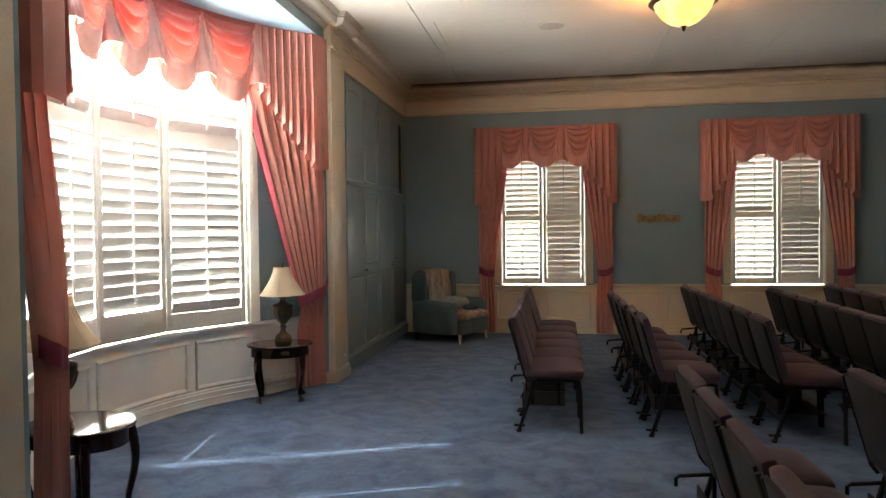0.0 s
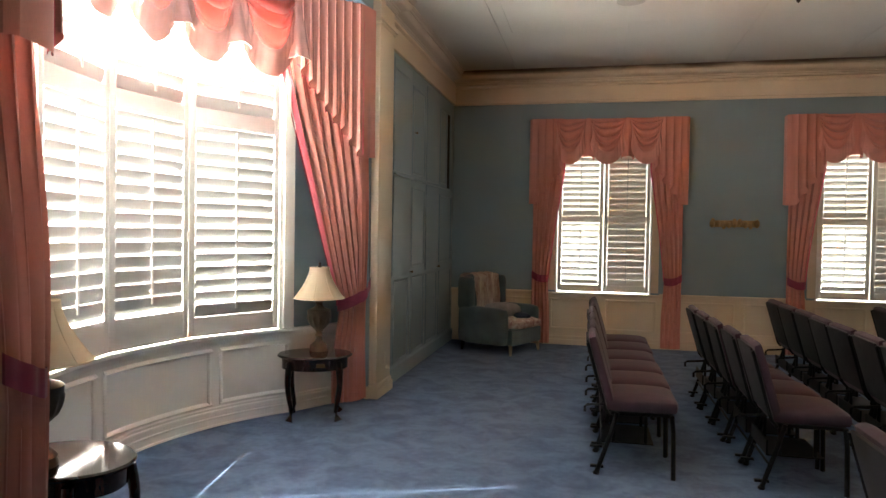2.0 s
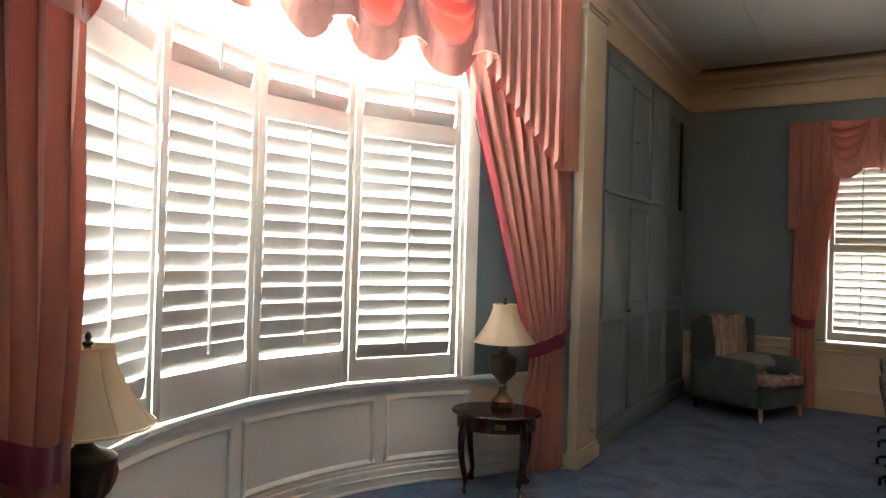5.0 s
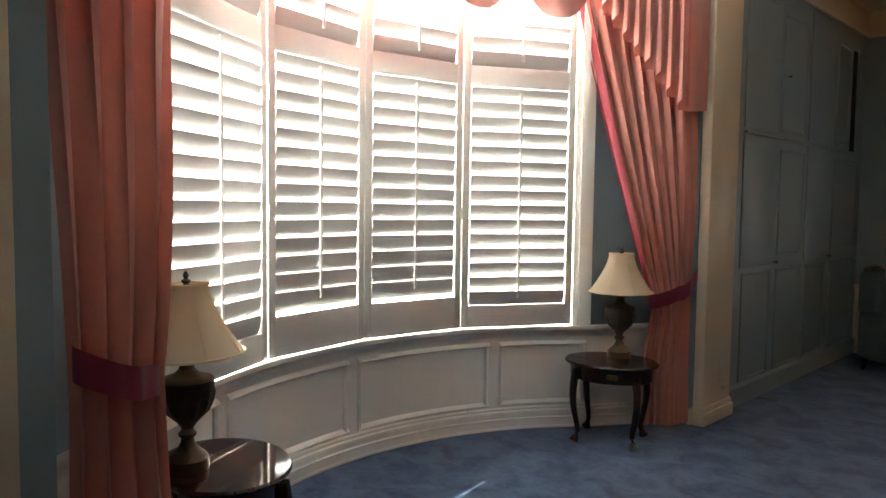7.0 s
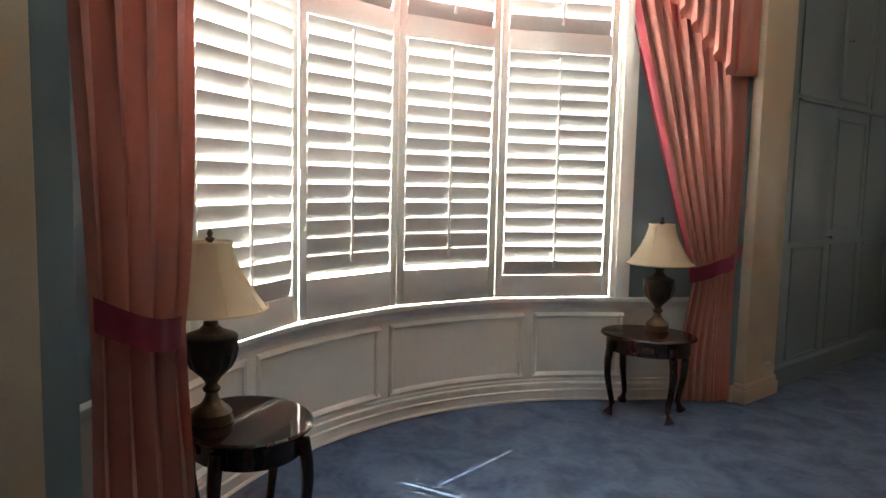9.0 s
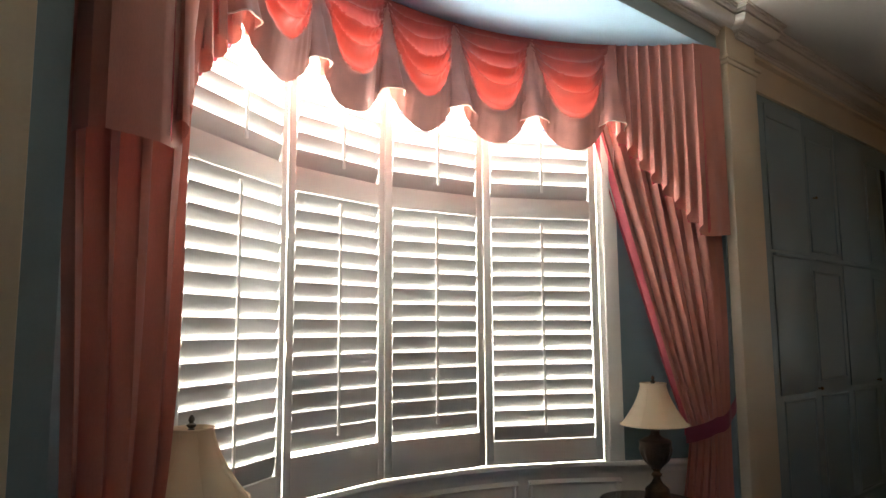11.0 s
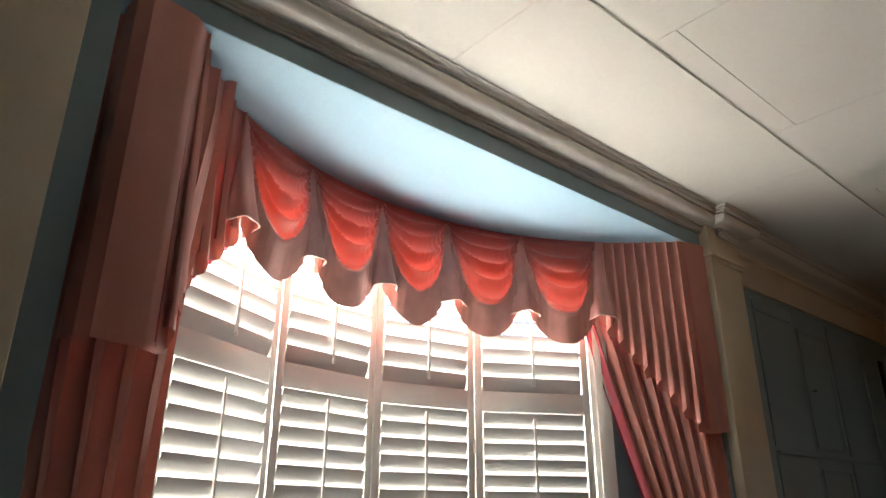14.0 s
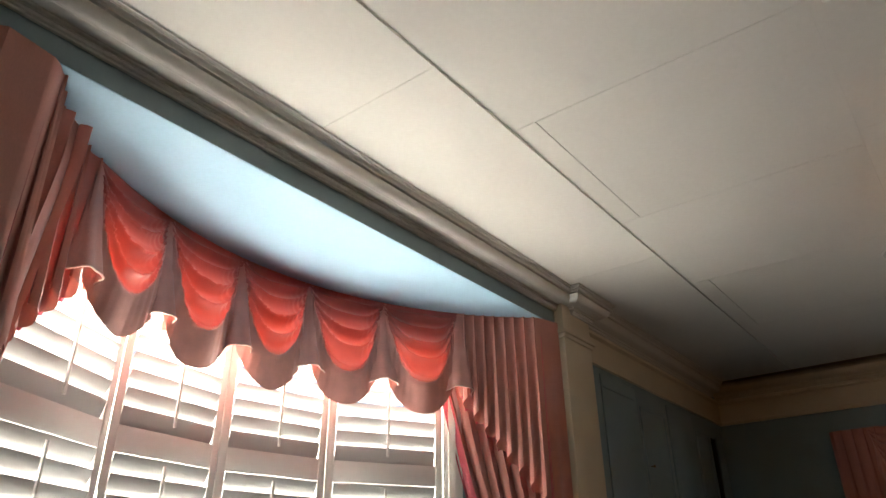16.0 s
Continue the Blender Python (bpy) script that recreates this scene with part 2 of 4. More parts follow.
def sheet(fn, nu, nv, thick=0.0, bm=None, slot_of=None):
    """A cloth-like grid: fn(u, v) in 0..1 gives a point."""
    bm = bm or bmesh.new()
    g = [[bm.verts.new(fn(i / nu, j / nv)) for j in range(nv + 1)] for i in range(nu + 1)]
    for i in range(nu):
        for j in range(nv):
            f = bm.faces.new((g[i][j], g[i + 1][j], g[i + 1][j + 1], g[i][j + 1]))
            if slot_of:
                f.material_index = slot_of((i + 0.5) / nu, (j + 0.5) / nv)
    return bm


def sweep(path, profile, bm=None, closed=False):
    """Sweeps a profile of (out, z) along plan points; out is to the left of the way."""
    bm = bm or bmesh.new()
    n = len(path)
    rings = []
    for i in range(n):
        a, b, c = path[max(i - 1, 0)], path[i], path[min(i + 1, n - 1)]
        d1 = (Vector(b) - Vector(a)).normalized() if i > 0 else (Vector(c) - Vector(b)).normalized()
        d2 = (Vector(c) - Vector(b)).normalized() if i < n - 1 else d1
        n1, n2 = Vector((-d1.y, d1.x)), Vector((-d2.y, d2.x))
        mid = (n1 + n2).normalized()
        mid /= max(0.3, mid.dot(n1))
        rings.append([bm.verts.new((b[0] + mid.x * o, b[1] + mid.y * o, z)) for o, z in profile])
    for p, q in zip(rings, rings[1:]):
        for k in range(len(profile) - 1):
            bm.faces.new((p[k], q[k], q[k + 1], p[k + 1]))
        bm.faces.new((p[-1], q[-1], q[0], p[0]))
    bm.faces.new(rings[0])
    bm.faces.new(rings[-1][::-1])
    return bm


def arc(r, a0, a1, n=48):
    return [bay(a0 + (a1 - a0) * i / n, r) for i in range(n + 1)]


def frame_moulding(bm, corners, w=0.03, d=0.015):
    """A raised rectangular moulding: corners are four points, with the outward normal from their winding."""
    c = [Vector(p) for p in corners]
    nrm = (c[1] - c[0]).cross(c[3] - c[0]).normalized()
    mid = sum(c, Vector()) / 4
    inner = []
    for i in range(4):
        e1 = (c[(i + 1) % 4] - c[i]).normalized()
        e2 = (c[i - 1] - c[i]).normalized()
        inner.append(c[i] + (e1 + e2) * w)
    lo, hi, hi2, lo2 = [], [], [], []
    for i in range(4):
        e1 = (c[(i + 1) % 4] - c[i]).normalized()
        e2 = (c[i - 1] - c[i]).normalized()
        lo.append(bm.verts.new(c[i] - nrm * 0.003))
        hi.append(bm.verts.new(c[i] + (e1 + e2) * w * 0.3 + nrm * d))
        hi2.append(bm.verts.new(c[i] + (e1 + e2) * w * 0.7 + nrm * d * 0.8))
        lo2.append(bm.verts.new(inner[i] - nrm * 0.003))
    for a, b in ((lo, hi), (hi, hi2), (hi2, lo2)):
        for i in range(4):
            j = (i + 1) % 4
            bm.faces.new((a[i], a[j], b[j], b[i]))
    return bm


# ---- the room's shell ----
XR, YB = 9.0, -13.0           # the far side and the wall behind
JY0, JY1 = -7.84, -3.76       # jambs of the bay's opening
SOFFIT = 3.55


def poly_slab(pts, z0, z1):
    bm = bmesh.new()
    lo = [bm.verts.new((p[0], p[1], z0)) for p in pts]
    hi = [bm.verts.new((p[0], p[1], z1)) for p in pts]
    bm.faces.new(lo[::-1])
    bm.faces.new(hi)
    for i in range(len(pts)):
        j = (i + 1) % len(pts)
        bm.faces.new((lo[i], lo[j], hi[j], hi[i]))
    return bm


WIN_A = 41.0   # half the angle of the windows
floor_pts = [(XR + 0.2, 0.3), (-0.2, 0.3), (-0.2, JY1)] + [(-0.2, JY1 + 0.1)] + [tuple(p) for p in reversed(arc(BAY_R + 0.2, -46, 46, 30))] + [(-0.2, JY0 - 0.1)] + [(-0.2, JY0), (-0.2, YB - 0.2), (XR + 0.2, YB - 0.2)]
structure("floor", poly_slab(floor_pts, -0.2, 0.0), M_CARPET, "mottled blue cut-pile wall-to-wall carpet", "floor")
# Made-up pale ground: whitens the louvre gaps and bounces sunlight up indoors.
g = new("ground", mesh_of("ground", boxed(-600, 600, -600, 600, -0.9, -0.6), M_GROUND))
tagged(g, "invented pale ground outside the building, reflecting sunlight into the louvres", "ground", kind="structure")

# ceiling: boards with open joints under a dark deck, all one mesh
bm = boxed(-0.3, XR + 0.2, YB - 0.2, 0.3, CEIL + 0.016, CEIL + 0.2)
cols = [(-0.02, 0.908, (-11.4, -8.9, -6.362, -3.82, -1.28)), (0.928, 2.3292, (-10.8, -8.26, -5.72, -4.44, -3.17, -1.9)), (2.331, 3.63, (-9.5, -7.0, -4.6, -2.1)), (3.635, 4.98, (-10.5, -8.0, -5.6, -3.0)), (4.985, 6.34, (-9, -6.4, -4, -1.4)), (6.345, 7.7, (-10, -7.4, -5, -2.4)), (7.705, XR + 0.1, (-8, -4))]
for x0, x1, joints in cols:
    ys = [YB - 0.1, *joints, 0.1]
    for a, b in zip(ys, ys[1:]):
        if abs(x0 - 0.928) < 0.01 and (abs(a + 5.72) < 0.01 or abs(a + 3.17) < 0.01):
            box(bm, x0, 1.049, a + 0.0012, b - 0.0012, CEIL, CEIL + 0.015)
            box(bm, 1.054, x1, a + 0.0012, b - 0.0012, CEIL, CEIL + 0.015)
        else:
            box(bm, x0, x1, a + 0.0012, b - 0.0012, CEIL, CEIL + 0.015)
structure("ceiling", bm, M_CEIL, "white painted ceiling boards with open dark joints", "ceiling")

# bay wall side: panelled stretch, header over the bay, stretch behind
structure("wall_west_panelled", boxed(-0.2, 0.0, JY1, 0.0, 0, CEIL + 0.1), M_PANEL, "blue painted panelled wall with shallow mouldings", "wall")
bm = boxed(-0.2, 0.0, YB, JY0, 0, CEIL + 0.1)
box(bm, -0.2, 0.0, JY0, JY1, SOFFIT, CEIL + 0.1)
structure("wall_west", bm, M_BLUE, "blue painted wall and header above the bay", "wall")
# far wall with two window openings
WINS = ((1.49, 2.78), (4.84, 6.13))
WZ0, WZ1 = 0.70, 2.74
bm = boxed(-0.2, WINS[0][0], 0, 0.22, 0, CEIL + 0.1)
box(bm, WINS[0][1], WINS[1][0], 0, 0.22, 0, CEIL + 0.1)
box(bm, WINS[1][1], XR + 0.2, 0, 0.22, 0, CEIL + 0.1)
for a, b in WINS:
    box(bm, a, b, 0, 0.22, 0, WZ0)
    box(bm, a, b, 0, 0.22, WZ1, CEIL + 0.1)
structure("wall_north", bm, M_BLUE, "blue painted wall with two windows", "wall")
structure("wall_east", boxed(XR, XR + 0.2, YB - 0.2, 0.22, 0, CEIL + 0.1), M_BLUE, "plain blue painted wall", "wall")
structure("wall_south", boxed(-0.2, XR, YB - 0.2, YB, 0, CEIL + 0.1), M_BLUE, "plain blue painted wall", "wall")

# curved bay wall: apron below the windows, piers at both ends, band above
SILL_Z, HEAD_Z = 0.72, 3.36


def bay_line(r=BAY_R, n=60):
    """The bay's inner face from jamb to jamb: the arc with a straighter stretch at both ends."""
    k = r - BAY_R
    return [Vector((-0.15 - k * 0.8, JY0 - 0.01 - k * 0.5))] + arc(r, -WIN_A - 1, WIN_A + 1, n) + [Vector((-0.15 - k * 0.8, JY1 + 0.01 + k * 0.5))]


def curved(a0, a1, z0, z1, r0=BAY_R, r1=BAY_R + 0.2, n=40):
    return sweep(arc(r0, a0, a1, n), [(0, z0), (r1 - r0, z0), (r1 - r0, z1), (0, z1)])


structure("wall_bay_apron", sweep(bay_line(), [(0, 0), (0.2, 0), (0.2, SILL_Z - 0.03), (0, SILL_Z - 0.03)]), M_WHITE, "white painted curved wainscot below the bay windows", "wall")
PIER = [(0, SILL_Z - 0.03), (0.2, SILL_Z - 0.03), (0.2, CEIL), (0, CEIL)]
bm = sweep([bay_line()[0], bay(-WIN_A - 1, BAY_R), bay(-WIN_A, BAY_R)], PIER)
structure("wall_bay_pier_1", bm, M_BLUE, "narrow curved blue wall beside the shutters", "wall")
structure("wall_bay_pier_2", sweep([bay(WIN_A, BAY_R), bay(WIN_A + 1, BAY_R), bay_line()[-1]], PIER), M_BLUE, "narrow curved blue wall beside the shutters", "wall")
structure("wall_bay_head", curved(-WIN_A, WIN_A, HEAD_Z, CEIL), M_BLUE, "curved blue wall above the shutters", "wall")
structure("ceiling_bay", poly_slab([(-0.003, JY1 - 0.002), (-0.003, JY0 + 0.002)] + [tuple(p) for p in bay_line(BAY_R + 0.02)], SOFFIT - 0.004, CEIL - 0.01), M_SOFFIT, "pale blue painted soffit of the bay", "ceiling")
# Out of view; this slab is added only to block sun from above.
structure("roof_bay", poly_slab([tuple(p) for p in arc(BAY_R + 0.3, -47, 47, 30)] + [(-0.2, JY1 + 0.2), (-0.2, JY0 - 0.2)], CEIL + 0.002, CEIL + 0.1), M_OUTER, "unseen flat roof slab added over the bay to keep the sun out", "roof")

# ---- trim ----
CROWN = [(0, 3.66), (-0.012, 3.66), (-0.016, 3.666), (-0.012, 3.672), (-0.02, 3.674), (-0.026, 3.682), (-0.02, 3.69), (-0.02, 3.695), (-0.032, 3.697), (-0.035, 3.704), (-0.032, 3.71)]
CROWN += [(-0.072, 3.716)] + [(-0.072 - 0.034 * math.sin(a * math.pi / 16), 3.718 + 0.058 * (1 - math.cos(a * math.pi / 16))) for a in range(9)]
CROWN += [(-0.092, 3.778), (-0.092, 3.788), (-0.112, 3.788), (-0.112, 3.793), (-0.118, 3.80), (-0.112, 3.807), (-0.126, 3.81), (-0.126, 3.82), (-0.136, 3.823), (-0.136, CEIL - 0.002), (0, CEIL - 0.002)]
CROWN = [(o * 1.3, z) for o, z in CROWN]
FRIEZE = [(0, 3.37), (-0.03, 3.37), (-0.034, 3.40), (-0.02, 3.41), (-0.02, 3.60), (-0.05, 3.615), (-0.05, 3.64), (0, 3.66)]


def run(path, profile):
    """Trim along plan points that has the room on its right."""
    return sweep([Vector(p) for p in path], profile)


PY0, PY1, PX = -3.74, -3.30, 0.072     # the pilaster beside the panelled wall
QY0, QY1 = -8.42, -7.95                # its twin on the other side of the bay
structure("crown_moulding", run([(0.001, QY1), (0.001, PY0 + 0.16)], CROWN), M_CROWN, "stepped plaster crown moulding above the bay", "moulding")
structure("crown_moulding_west", run([(0.001, PY1), (0.001, -0.178)], CROWN), M_CROWN, "stepped plaster crown moulding", "moulding")
# Shadow under the ceiling is painted in: brown by height, with uneven edge.
M_CROWN_SHADE = bpy.data.materials.new("shaded_top_plaster")
M_CROWN_SHADE.use_nodes = True
sn, sl = M_CROWN_SHADE.node_tree.nodes, M_CROWN_SHADE.node_tree.links
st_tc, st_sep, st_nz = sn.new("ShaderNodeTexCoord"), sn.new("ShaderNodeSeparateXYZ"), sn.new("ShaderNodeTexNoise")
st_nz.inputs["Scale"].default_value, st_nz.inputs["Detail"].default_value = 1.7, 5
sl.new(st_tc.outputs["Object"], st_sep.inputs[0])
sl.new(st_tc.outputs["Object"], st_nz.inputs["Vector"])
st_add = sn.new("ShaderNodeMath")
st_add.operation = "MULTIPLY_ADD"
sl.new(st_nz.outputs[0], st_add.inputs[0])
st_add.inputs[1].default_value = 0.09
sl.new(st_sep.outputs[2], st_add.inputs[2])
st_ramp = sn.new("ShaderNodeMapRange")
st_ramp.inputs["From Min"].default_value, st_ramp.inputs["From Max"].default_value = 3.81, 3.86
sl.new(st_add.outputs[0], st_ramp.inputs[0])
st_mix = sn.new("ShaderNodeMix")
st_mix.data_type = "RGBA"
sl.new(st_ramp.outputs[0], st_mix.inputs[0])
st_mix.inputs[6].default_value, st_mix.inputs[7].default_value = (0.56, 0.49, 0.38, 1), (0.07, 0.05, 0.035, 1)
sl.new(st_mix.outputs[2], sn["Principled BSDF"].inputs["Base Color"])
sn["Principled BSDF"].inputs["Roughness"].default_value = 0.55
structure("crown_moulding_north", run([(0.001, -0.001), (XR - 0.001, -0.001)], CROWN), M_CROWN_SHADE, "stepped plaster crown moulding, dark brown shade painted along the top", "moulding")
structure("frieze_west", run([(0.002, PY1), (0.002, -0.002), (XR - 0.002, -0.002)], FRIEZE), M_CREAM, "cream painted frieze under the crown", "moulding")
structure("crown_moulding_south", run([(0.001, YB), (0.001, QY0)], CROWN), M_CROWN, "stepped plaster crown moulding", "moulding")
structure("frieze_south", run([(0.002, YB), (0.002, QY0)], FRIEZE), M_CREAM, "cream painted frieze under the crown", "moulding")


def pilaster(name, y0, y1):
    ob = thing(name, 0, (y0 + y1) / 2, 0, "cream gloss painted wall pilaster with stepped capital and base", "pilaster")
    ob["kind"] = "structure"
    h = (y1 - y0) / 2
    part("shaft", boxed(-0.004, PX, -h, h, 0.13, 3.46, 0.006), M_CREAM, ob)
    bm = boxed(-0.004, PX + 0.024, -h - 0.024, h + 0.024, 0.0, 0.095, 0.008)
    box(bm, -0.004, PX + 0.013, -h - 0.013, h + 0.013, 0.09, 0.135, 0.012)
    part("base", bm, M_CREAM, ob)
    bm = boxed(-0.004, PX + 0.014, -h - 0.014, h + 0.014, 3.44, 3.47, 0.006)
    box(bm, -0.004, PX + 0.03, -h - 0.03, h + 0.03, 3.47, 3.495, 0.004)
    box(bm, -0.004, PX, -h, h, 3.49, CEIL - 0.003)
    part("capital", bm, M_CREAM, ob)
    k = h - 0.16
    pth = [Vector(p) for p in ((0.0, -k), (PX + 0.001, -k), (PX + 0.001, h), (0.0, h))]
    part("crown_return", sweep(pth, CROWN), M_CROWN, ob, smooth=False)
    return ob


pilaster("pilaster_1", PY0, PY1)
pilaster("pilaster_2", QY0, QY1)

# baseboards
BASE = [(0, 0), (-0.03, 0), (-0.03, 0.07), (-0.022, 0.075), (-0.022, 0.12), (-0.014, 0.128), (-0.012, 0.15), (0, 0.158)]
structure("baseboard_panelled", run([(0.001, PY1 + 0.036), (0.001, -0.001)], [(0, 0), (-0.025, 0), (-0.025, 0.14), (-0.012, 0.155), (0, 0.165)]), M_PANEL, "blue painted baseboard", "baseboard")
structure("baseboard_strip", run([(0.001, JY1 + 0.004), (0.001, PY0 - 0.036)], [(0, 0), (-0.03, 0), (-0.03, 0.09), (-0.014, 0.115), (0, 0.12)]), M_CREAM, "cream painted baseboard beside the pilaster", "baseboard")
structure("baseboard_north", run([(0.026, -0.001), (XR - 0.002, -0.001)], BASE), M_CREAM, "cream painted baseboard", "baseboard")
BAY_BASE = [(0, 0), (-0.034, 0), (-0.034, 0.012), (-0.028, 0.018), (-0.028, 0.062), (-0.034, 0.066), (-0.034, 0.074), (-0.02, 0.078), (-0.02, 0.104), (-0.028, 0.108), (-0.026, 0.122), (-0.012, 0.128), (-0.012, 0.142), (0, 0.15)]
structure("baseboard_bay", sweep(bay_line(BAY_R - 0.001), BAY_BASE), M_WHITE, "white stepped baseboard along the curved wall", "baseboard", smooth=True)

# wainscot of the far wall: cream apron, chair rail, panel mouldings
bm = boxed(0.003, XR - 0.003, -0.012, 0.0, 0.15, 0.70)
structure("wainscot_north", bm, M_CREAM, "cream painted wainscot with raised panel mouldings", "wainscot")
RAIL = [(0, 0.695), (-0.016, 0.695), (-0.02, 0.71), (-0.034, 0.72), (-0.034, 0.74), (-0.014, 0.748), (0, 0.752)]
for a, b in ((0.004, WINS[0][0] - 0.115), (WINS[0][1] + 0.115, WINS[1][0] - 0.115), (WINS[1][1] + 0.115, XR - 0.004)):
    structure("chair_rail", run([(a, -0.0125), (b, -0.0125)], RAIL), M_CREAM, "cream painted chair rail", "moulding")
wain = bpy.data.objects["wainscot_north"]
for a, b in ((0.14, 1.32), (1.42, 2.08), (2.18, 2.86), (2.96, 3.86), (3.96, 4.72), (4.82, 5.45), (5.55, 6.2), (6.3, 7.4), (7.5, 8.8)):
    bm = bmesh.new()
    frame_moulding(bm, [(a, -0.012, 0.215), (b, -0.012, 0.215), (b, -0.012, 0.655), (a, -0.012, 0.655)], 0.035, 0.014)
    part("panel_moulding", bm, M_CREAM, wain, smooth=False)

# panelled wall: mouldings in three tiers, a picture ledge, a slot's painted shade
pw = bpy.data.objects["wall_west_panelled"]
edges_y = [-3.06, -2.36, -1.66, -0.96, -0.08]
for i, (a, b) in enumerate(zip(edges_y, edges_y[1:])):
    for z0, z1 in ((0.17, 1.045), (1.15, 2.055), (2.20, 3.19)):
        bm = bmesh.new()
        a2, b2 = a + 0.06, b - 0.06
        if z0 > 2 and i == 3:
            b2 = -0.50
        frame_moulding(bm, [(0, a2, z0), (0, b2, z0), (0, b2, z1), (0, a2, z1)], 0.03, 0.011)
        part("panel_moulding", bm, M_PANEL, pw, smooth=False)
    for z0, z1 in ((1.085, 2.125), (2.175, 3.32)):
        if i % 2 == 0:
            part("cupboard_door", boxed(-0.002, 0.011, a + 0.012, b - 0.012 if i < 3 else -0.5, z0, z1, 0.003), M_PANEL, pw)
for y in (-2.385, -1.02):
    part("knob", lathe([(0.006, 0), (0.006, 0.02), (0.014, 0.026), (0.014, 0.036), (0.005, 0.042)], 12), M_BRASS, pw, "small dark brass knob").matrix_basis = pose(0.011, y, 1.105, 0, 90, 0)
part("knob", lathe([(0.006, 0), (0.006, 0.02), (0.013, 0.026), (0.013, 0.034), (0.005, 0.04)], 12), M_BRASS, pw, "small dark brass knob").matrix_basis = pose(0.0, -2.20, 2.67, 0, 90, 0)
part("ledge", boxed(-0.002, 0.03, -3.04, -2.30, 2.132, 2.152, 0.004), M_PANEL, pw)
part("ledge", boxed(-0.002, 0.02, -3.02, -2.42, 3.205, 3.222, 0.004), M_PANEL, pw)
part("ledge", boxed(-0.002, 0.022, -2.28, -0.30, 2.135, 2.15, 0.004), M_PANEL, pw)
# Solid black strip, no opening: the shade within the slot is its colour.
part("slot", boxed(-0.003, 0.006, -0.43, -0.30, 2.16, 3.18, 0.002), M_SLOT_SHADE, pw, "black strip beside the corner, painted as the shade inside a vertical slot")
part("slot_trim", boxed(-0.003, 0.02, -0.30, -0.262, 2.14, 3.2, 0.003), M_PANEL, pw)
bm = boxed(-0.001, 0.006, -0.035, 0.035, -0.058, 0.058, 0.004)
ob = tagged(new("wall_outlet", mesh_of("wall_outlet", bm, M_IVORY, True)), "ivory plastic wall outlet on the pilaster", "outlet")
ob.matrix_basis = pose(PX + 0.001, -3.46, 0.33)
part("socket", boxed(0.005, 0.009, -0.015, 0.015, 0.012, 0.038, 0.003), M_IVORY, ob)
part("socket", boxed(0.005, 0.009, -0.015, 0.015, -0.038, -0.012, 0.003), M_IVORY, ob)
part("plug", lathe([(0.016, 0), (0.018, 0.01), (0.013, 0.03), (0.006, 0.036)], 12), M_IVORY, ob, "white plug in the outlet").matrix_basis = pose(0.006, 0.0, -0.085, 0, 90, 0)

# bay wainscot mouldings and curved sill
apron = bpy.data.objects["wall_bay_apron"]


def curved_moulding(a0, a1, z0, z1, w=0.036, d=0.022):
    bm = bmesh.new()
    da = math.degrees(w / BAY_R)
    prof = lambda za, zb: [(0.002, za), (-d * 0.6, za), (-d, za + (zb - za) * 0.35), (-d * 0.6, za + (zb - za) * 0.7), (0.002, zb)]
    sweep(arc(BAY_R - 0.001, a0, a1, 16), prof(z0, z0 + w), bm)
    sweep(arc(BAY_R - 0.001, a0, a1, 16), prof(z1 - w, z1), bm)
    for s0 in (a0, a1 - da):
        r = [bay(s0 + da * k, BAY_R - o) for k, o in ((0, -0.002), (0, d * 0.6), (0.35, d), (0.7, d * 0.6), (1, -0.002))]
        lo = [bm.verts.new((p.x, p.y, z0 + w * 0.3)) for p in r]
        hi = [bm.verts.new((p.x, p.y, z1 - w * 0.3)) for p in r]
        for k in range(4):
            bm.faces.new((lo[k], lo[k + 1], hi[k + 1], hi[k]))
    return bm


for c0, c1 in ((-41.5, -27.7), (-26.1, -2.8), (-1.2, 23.9), (25.5, 41.5)):
    part("panel_moulding", curved_moulding(c0 + 0.2, c1, 0.162, 0.612), M_WHITE, apron)
structure("sill_bay", sweep(bay_line(), [(0.2, 0.69), (0.0, 0.64), (-0.008, 0.64), (-0.012, 0.66), (-0.034, 0.685), (-0.05, 0.692), (-0.054, 0.705), (-0.05, 0.718), (0.2, 0.72)]), M_WHITE, "white painted curved window sill", "sill", smooth=True)

# ---- bay window: casing, panes, plantation shutters ----


def louver_mesh(w, width, thick, paint):
    bm = bmesh.new()
    prof = [(math.cos(2 * math.pi * k / 10) * width / 2, math.sin(2 * math.pi * k / 10) * thick / 2) for k in range(10)]
    a = [bm.verts.new((-w / 2, y, z)) for y, z in prof]
    b = [bm.verts.new((w / 2, y, z)) for y, z in prof]
    for k in range(10):
        bm.faces.new((a[k], a[(k + 1) % 10], b[(k + 1) % 10], b[k]))
    bm.faces.new(a[::-1])
    bm.faces.new(b)
    return mesh_of("louver", bm, paint, True)


